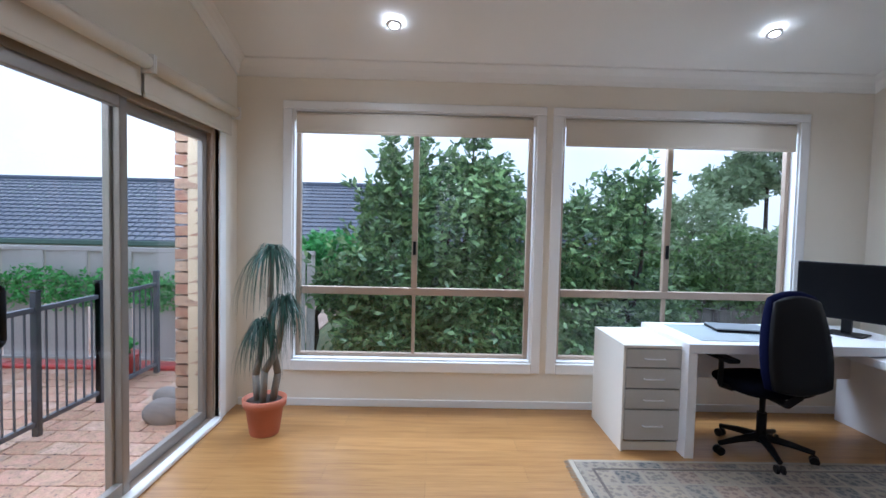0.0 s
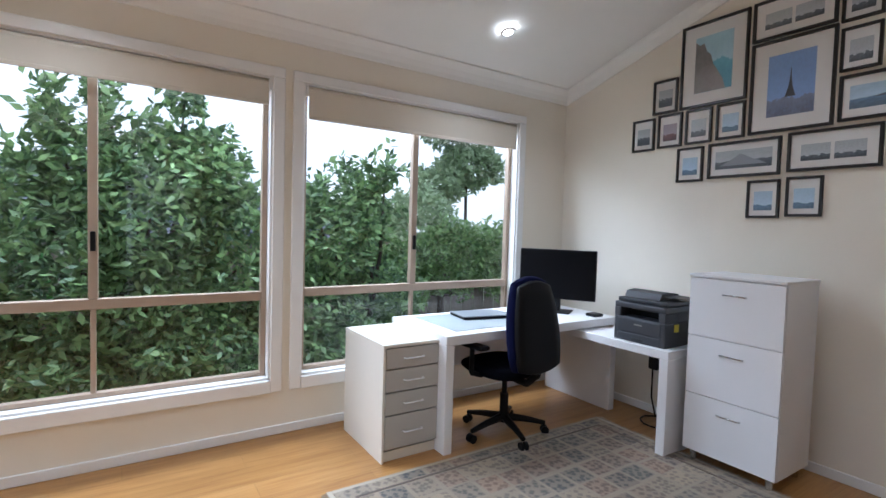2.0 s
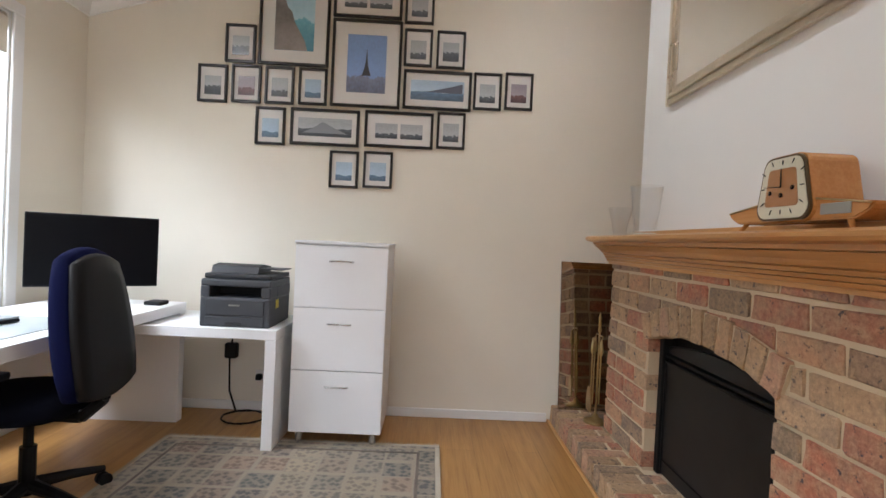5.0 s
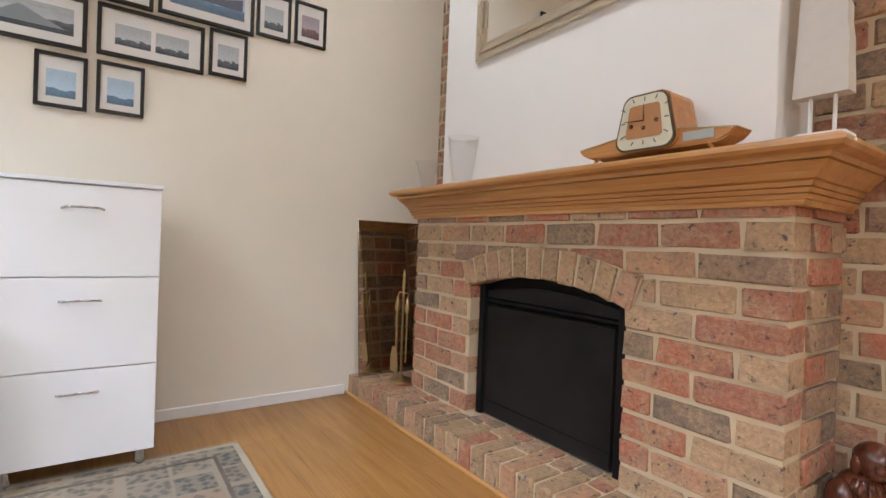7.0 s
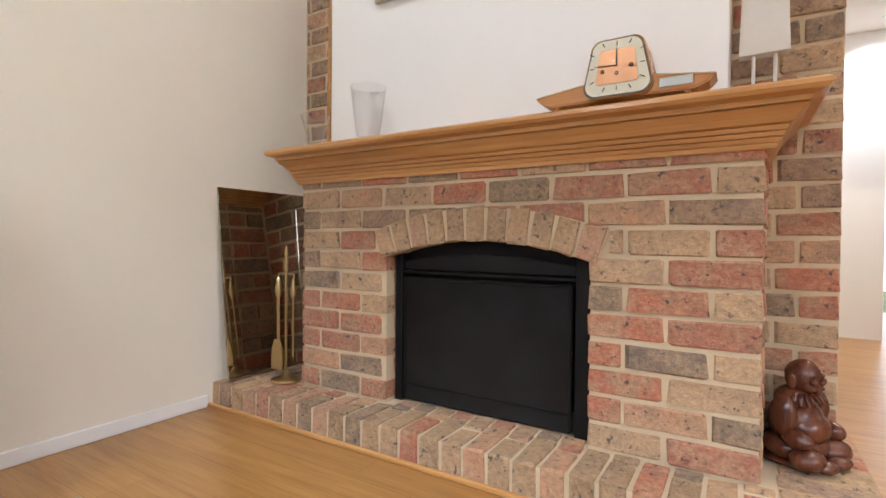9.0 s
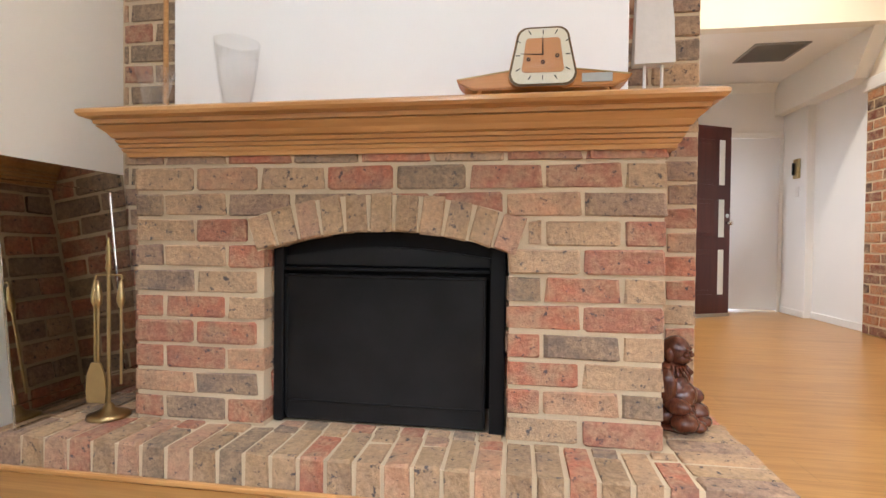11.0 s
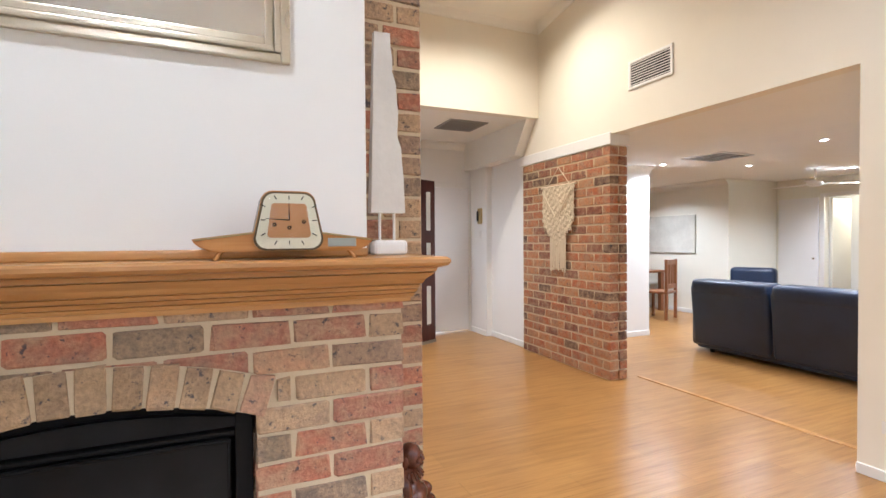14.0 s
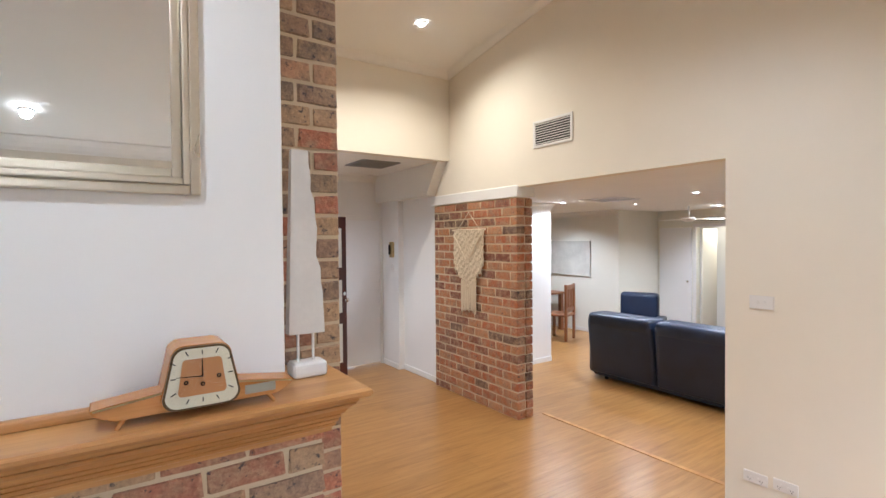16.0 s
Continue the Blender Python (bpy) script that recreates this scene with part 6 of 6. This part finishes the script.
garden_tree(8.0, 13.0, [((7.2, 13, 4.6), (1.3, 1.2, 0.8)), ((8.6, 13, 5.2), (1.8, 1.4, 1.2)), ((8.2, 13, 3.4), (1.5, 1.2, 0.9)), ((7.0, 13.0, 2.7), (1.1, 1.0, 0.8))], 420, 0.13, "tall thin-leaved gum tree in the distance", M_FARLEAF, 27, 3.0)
M_HEDGE = leaf_material("fresh_hedge_leaf", (0.07, 0.14, 0.045), (0.30, 0.44, 0.16))
garden_tree(2.7, 6.2, [((1.9, 6.1, 0.75), (0.8, 0.35, 0.65)), ((2.9, 6.15, 0.95), (0.9, 0.35, 0.7)), ((4.0, 6.15, 0.9), (0.9, 0.35, 0.75)), ((5.2, 6.2, 1.0), (0.9, 0.35, 0.8))], 1500, 0.05, "fresh green hedge shrub in front of the fence", M_HEDGE, 41, 0.4)
hg = bmesh.new()
rnd = random.Random(31)
for k in range(36):
    leaves(hg, (-10.6 + 0.2 * k, 4.9, 0.70 + 0.03 * math.sin(k * 1.3)), (0.22, 0.10, 0.27), 260, 0.032, rnd)
tagged(link("ivy_hedge", hg, M_IVY), "bright green ivy hanging over the fence", "hedge", "", "stuff")

# neighbour's house with a hipped tile roof
hs_ = thing("neighbour_house", pose(0, 0, -1.55), "neighbouring house with a blue-grey hipped tile roof", "house")
part("wall", B(-26, 4.4, 13.2, 20.0, 1.0, 2.35), M_FASCIA, hs_)
part("gutter", B(-26.5, 4.9, 12.62, 12.75, 2.30, 2.44, bev=0.02), M_GUTTER, hs_)
part("soffit", B(-26.4, 4.8, 12.75, 13.2, 2.28, 2.31), M_FASCIA, hs_)
rf = bmesh.new()
courses = 16
for k in range(courses):
    t0, t1 = k / courses, (k + 1) / courses
    ya, yb = 12.65 + 4.0 * t0, 12.65 + 4.0 * t1
    za, zb = 2.42 + 1.9 * t0, 2.42 + 1.9 * t1
    xa0, xb0 = -26.5 + 4.0 * t0, 4.9 - 4.0 * t0
    xa1, xb1 = -26.5 + 4.0 * t1, 4.9 - 4.0 * t1
    v = [rf.verts.new(p) for p in ((xa0, ya, za + 0.045), (xb0, ya, za + 0.045), (xb1, yb, zb + 0.012), (xa1, yb, zb + 0.012), (xa0, ya, za), (xb0, ya, za))]
    rf.faces.new(v[:4]), rf.faces.new((v[4], v[5], v[1], v[0]))
    w = [rf.verts.new(p) for p in ((xb0, ya, za + 0.02), (xb0, 24.65 - ya + 12.65 - 4.0, za + 0.02), (xb1, 24.65 - yb + 12.65 - 4.0, zb + 0.02), (xb1, yb, zb + 0.02))]
    rf.faces.new(w)
rfo = part("roof", rf, M_TILE, hs_)
rb = bmesh.new()
for k in range(128):
    x = -26.0 + 0.24 * k
    top = min(1.0, (x + 26.5) / 4.0, (4.9 - x) / 4.0)
    if top > 0.05:
        rod(rb, (x, 12.65, 2.45), (x, 12.65 + 4.0 * top, 2.45 + 1.9 * top), 0.018, seg=5)
part("tile_ribs", rb, M_TILE, rfo)
part("ridge_cap", rod(bmesh.new(), (-22.5, 16.65, 4.35), (0.9, 16.65, 4.35), 0.09, seg=10), M_TILE, rfo)
part("hip_cap", rod(bmesh.new(), (0.9, 16.65, 4.35), (4.9, 12.65, 2.45), 0.08, seg=10), M_TILE, rfo)
structure("pool_wall", B(-10.9, -3.5, 4.6, 4.8, -0.13, -0.06, bev=0.02), M_REDPOT, "low red-capped garden edging", "edging")

# pool fence: posts, rails and thin balusters
def pool_panel(a, b, label):
    a, b = Vector((*a, -0.115)), Vector((*b, -0.115))
    d = b - a
    f = thing("pool_fence", pose(a.x, a.y, a.z, 0, 0, math.degrees(math.atan2(d.y, d.x))), label, "fence", "pool fence panels")
    ln = d.length
    for x in (0.0, ln):
        p = part("post", B(x - 0.024, x + 0.024, -0.024, 0.024, 0, 1.04, bev=0.004), M_POOLRAIL, f)
        part("cap", B(x - 0.028, x + 0.028, -0.028, 0.028, 1.04, 1.06, bev=0.006), M_POOLRAIL, p)
    for z in (0.10, 0.92):
        part("rail", B(0.03, ln - 0.03, -0.016, 0.016, z - 0.018, z + 0.018, bev=0.003), M_POOLRAIL, f)
    k = int(ln / 0.09)
    for i in range(1, k):
        part("baluster", rod(bmesh.new(), (ln * i / k, 0, 0.118), (ln * i / k, 0, 0.902), 0.008, seg=8), M_POOLRAIL, f)


for ya, yb in ((0.9, 1.9), (1.9, 3.04), (3.04, 3.70), (3.70, 4.55)):
    pool_panel((-4.0, ya), (-4.0, yb), "charcoal metal pool fence panel with thin balusters")
pp = thing("planter_pot", pose(-4.25, 4.35, -0.115) @ Matrix.Scale(0.6, 4), "red glazed planter with a leafy green plant", "planter")
part("pot", smooth(lathe(bmesh.new(), [(0.0, 0.0), (0.22, 0.0), (0.30, 0.40), (0.32, 0.42), (0.27, 0.42), (0.0, 0.36)])), M_REDPOT, pp)
pl = bmesh.new()
leaves(pl, (0, 0, 0.55), (0.24, 0.24, 0.22), 320, 0.07, random.Random(9))
part("plant", pl, M_IVY, pp)
for x, y, s in ((-3.25, 3.35, 0.17), (-3.45, 3.75, 0.13)):
    rk = ball(bmesh.new(), (0, 0, s * 0.45), (s, s * 0.8, s * 0.7), 3)
    for v in rk.verts:
        v.co += v.normal * 0.14 * s * noise.noise(v.co * 6)
    tagged(link("garden_rock", rk, M_ROCK), "rough grey-brown garden rock on the paving", "rock", "garden rocks").matrix_world = pose(x, y, -0.13)

# ---- bricks ----
def brick_mesh(seed):
    r = random.Random(seed)
    bm = bmesh.new()
    box(bm, -0.5, 0.5, -0.5, 0.5, -0.5, 0.5)
    bmesh.ops.bevel(bm, geom=bm.edges[:], offset=0.045, segments=1, affect="EDGES")
    for v in bm.verts:
        v.co += Vector((r.uniform(-0.018, 0.018), r.uniform(-0.03, 0.03), r.uniform(-0.045, 0.045)))
    me = bpy.data.meshes.new("brick")
    bmesh.ops.recalc_face_normals(bm, faces=bm.faces[:])
    bm.to_mesh(me)
    bm.free()
    return me


BRICKS = {}
for mat in (M_BRICK, M_BRICK_TAN, M_BRICK_WARM, M_BRICK_OUT, M_PAVER):
    BRICKS[mat.name] = [brick_mesh(k) for k in range(6)]
    for me in BRICKS[mat.name]:
        me.materials.append(mat)
brnd = random.Random(77)


def brick(parent, c, s, material, rot=0.0, axis="Y"):
    ob = new("brick", brnd.choice(BRICKS[material.name]))
    ob.parent = parent
    ob.matrix_basis = Matrix.Translation(c) @ Matrix.Rotation(rot, 4, axis) @ Matrix.Diagonal((*s, 1))


# fireplace face, its sides and jambs
CO, MOD, JT = 0.0889, 0.2387, 0.0145
cxa = (OL + OR) / 2
half = (OL - OR) / 2 + 0.012
rise = CROWN - SPRING + 0.008
RA = (half * half + rise * rise) / (2 * rise)
cz = CROWN - RA
span = math.asin(half / RA)
DEPTH = 0.125                    # how deep the arch ring is


def arch_reach(z):
    """Half the width that the arch ring takes up at a height."""
    if z < SPRING:
        return (OL - OR) / 2
    k = (RA + DEPTH) ** 2 - (z - cz) ** 2
    return min(math.sqrt(k), half + 0.055) if k > 0 else 0.0


for row in range(11):
    z0 = HEARTH_Z + CO * row
    z1 = min(z0 + CO, 1.10)
    z, h = (z0 + z1) / 2, z1 - z0 - JT
    first, x, cuts = (MOD / 2 if row % 2 == 0 else MOD), FX, []
    while x > 0.02:
        x1 = max(x - (first if x == FX else MOD), 0.0)
        if x1 < 0.05:
            x1 = 0.0
        cuts.append((x1, x))
        x = x1
    reach = (OL - OR) / 2 if z0 < SPRING - 0.03 else arch_reach(z1)
    for a, b in cuts:
        spans = [(a, b)]
        if reach:
            spans = [(p, q) for p, q in ((a, min(b, cxa - reach)), (max(a, cxa + reach), b)) if q - p > 0.035]
        for p, q in spans:
            brick(fp, ((p + q) / 2, -0.05 + brnd.uniform(-0.002, 0.002), z), (q - p - JT, 0.104, h), M_BRICK)
    ends = (-0.104, -0.225, -0.345) if row % 2 else (-0.104, -0.345)
    for a, b in zip(ends, ends[1:]):
        for xs in (0.05, FX - 0.05):
            brick(fp, (xs, (a + b) / 2, z), (0.104, a - b - JT, h), M_BRICK)
    if z1 < SPRING + 0.01:
        for xs in (OR - 0.048, OL + 0.048):
            brick(fp, (xs, -0.16, z), (0.10, 0.20 if row % 2 else 0.10, h), M_BRICK)
# segmental arch of bricks on end
ring = [(cxa + r_ * math.sin(a), cz + r_ * math.cos(a)) for r_, sgn in ((RA + 0.004, 1), (RA + DEPTH - 0.004, -1)) for a in [sgn * span * 1.04 * (i / 8 - 1) for i in range(17)]]
part("arch_mortar", prism(bmesh.new(), ring, "y", -0.10, 0.005), M_MORTAR, fp)
for k in range(11):
    a = -span * 1.05 + 2 * span * 1.05 * (k + 0.5) / 11
    rr = RA + DEPTH / 2
    brick(fp, (cxa + rr * math.sin(a), -0.043 + brnd.uniform(-0.002, 0.002), cz + rr * math.cos(a)), (2 * (RA + 0.045) * span * 1.05 / 11 - 0.012, 0.114, DEPTH - 0.004 + brnd.uniform(-0.006, 0.004)), M_BRICK_TAN, a, "Y")
# hearth bricks on edge, mitred towards the west end
HB = HEARTH_Z - ZF
k, x = 0, HW + 0.245
while x < EL - 0.03:
    w = min(0.086, EL - x) - 0.013
    cut = 0.0 if k % 2 else brnd.uniform(0.045, 0.07)
    lo = 0.004 + cut
    brick(hearth, (x + w / 2, (HF + lo) / 2, ZF + HB / 2), (w, HF - lo, HB), M_BRICK_TAN if k % 3 else M_BRICK)
    if cut:
        brick(hearth, (x + w / 2, cut / 2 - 0.006, HEARTH_Z - 0.05), (w, cut - 0.012, 0.1), M_BRICK if k % 4 else M_BRICK_TAN)
    if x > FX - 0.05:
        for y0, y1 in ((-0.235, -0.008), (-0.352, -0.248)):
            brick(hearth, (x + w / 2, (y0 + y1) / 2, HEARTH_Z - 0.05), (w, y1 - y0, 0.1), M_BRICK if (k + int(y0 * 9)) % 2 else M_BRICK_TAN)
    k, x = k + 1, x + 0.086
for k in range(10):
    y = HF - 0.040 - 0.083 * k
    x1 = HW + 0.235
    if y > BACK:
        x1 = min(-0.012, x1)
    else:
        x1 = -0.215
    brick(hearth, ((HW + x1) / 2, y, ZF + HB / 2), (x1 - HW, 0.070, HB), M_BRICK_TAN if k % 3 else M_BRICK)
# cut pieces on the threshold of the firebox
k, x = 0, OR + 0.006
while x < OL - 0.03:
    w = min(0.086, OL - x) - 0.013
    brick(hearth, (x + w / 2, -0.034, HEARTH_Z - 0.05), (w, 0.06, 0.1), M_BRICK if k % 2 else M_BRICK_TAN)
    k, x = k + 1, x + 0.086
# chimney face on both sides of the white panel
chim = bpy.data.objects["chimney_wall"]
for row in range(39):
    z = ZF + CO * (row + 0.5)
    for a, b in (((-0.209, -0.03), (-0.03, 0.105)) if row % 2 else ((-0.209, -0.095), (-0.095, 0.105))):
        brick(chim, ((a + b) / 2, BACK - 0.052, z), (b - a - JT, 0.100, CO - JT), M_BRICK)
    for a, b in (((1.71, 1.90), (1.90, 2.14), (2.14, EL - 0.004)) if row % 2 else ((1.71, 1.78), (1.78, 2.02), (2.02, EL - 0.004))):
        brick(chim, ((a + b) / 2, BACK - 0.052, z), (b - a - JT, 0.100, CO - JT), M_BRICK)
# brick pier in the hall with its capital
PY0, PY1, PTOP = -3.39, OPEN[0], 2.23
pier = structure("brick_pier", B(WEST - 0.197, WEST - 0.0065, PY0, PY1 - 0.018, 0, PTOP), M_MORTAR, "face-brick pier between hall and living room", "wall")
structure("pier_capital", B(WEST - 0.23, WEST + 0.012, PY0 - 0.05, PY1 + 0.012, PTOP, LIVING_Z + 0.02, bev=0.008), M_TRIM, "white plaster capital over the brick pier", "cornice")
PC = PTOP / 24
for row in range(24):
    z = PC * (row + 0.5)
    y = PY1
    first = 0.11 if row % 2 else 0.235
    while y > PY0 + 0.03:
        ln = first if y == PY1 else 0.235
        ya = max(y - ln, PY0)
        brick(pier, (WEST - 0.052, (y + ya) / 2, z), (0.104, y - ya - 0.016, PC - 0.016), M_BRICK_WARM)
        y = ya
    for a, b in (((-0.21, -0.105),) if row % 2 == 0 else ((-0.21, -0.115),)):
        brick(pier, (WEST + (a + b) / 2, PY1 - 0.052, z), (b - a - 0.010, 0.104, PC - 0.014), M_BRICK_WARM)
# outer wall bricks beside the sliding door
outer = bpy.data.objects["wall_outer"]
for row in range(33):
    z = -0.12 + 0.086 * (row + 0.5)
    brick(outer, (WEST - 0.1865, DOOR[1] + 0.092, z), (0.128, 0.104, 0.075), M_BRICK_OUT)
    y, ln = DOOR[1] + 0.04, (0.11 if row % 2 else 0.23)
    while y < NORTH + 0.28:
        y1 = min(y + ln, NORTH + 0.30)
        brick(outer, (WEST - 0.29, (y + y1) / 2, z), (0.10, y1 - y - 0.01, 0.075), M_BRICK_OUT)
        y, ln = y1, 0.24
# patio pavers nearest the door
for i in range(13):
    for j in range(22):
        x = WEST - 0.36 - 0.235 * i - 0.1175 * (j % 2)
        y = 1.9 + 0.118 * j * 1.6
        brick(patio, (x, y, -0.128), (0.228, 0.182, 0.045), M_PAVER)
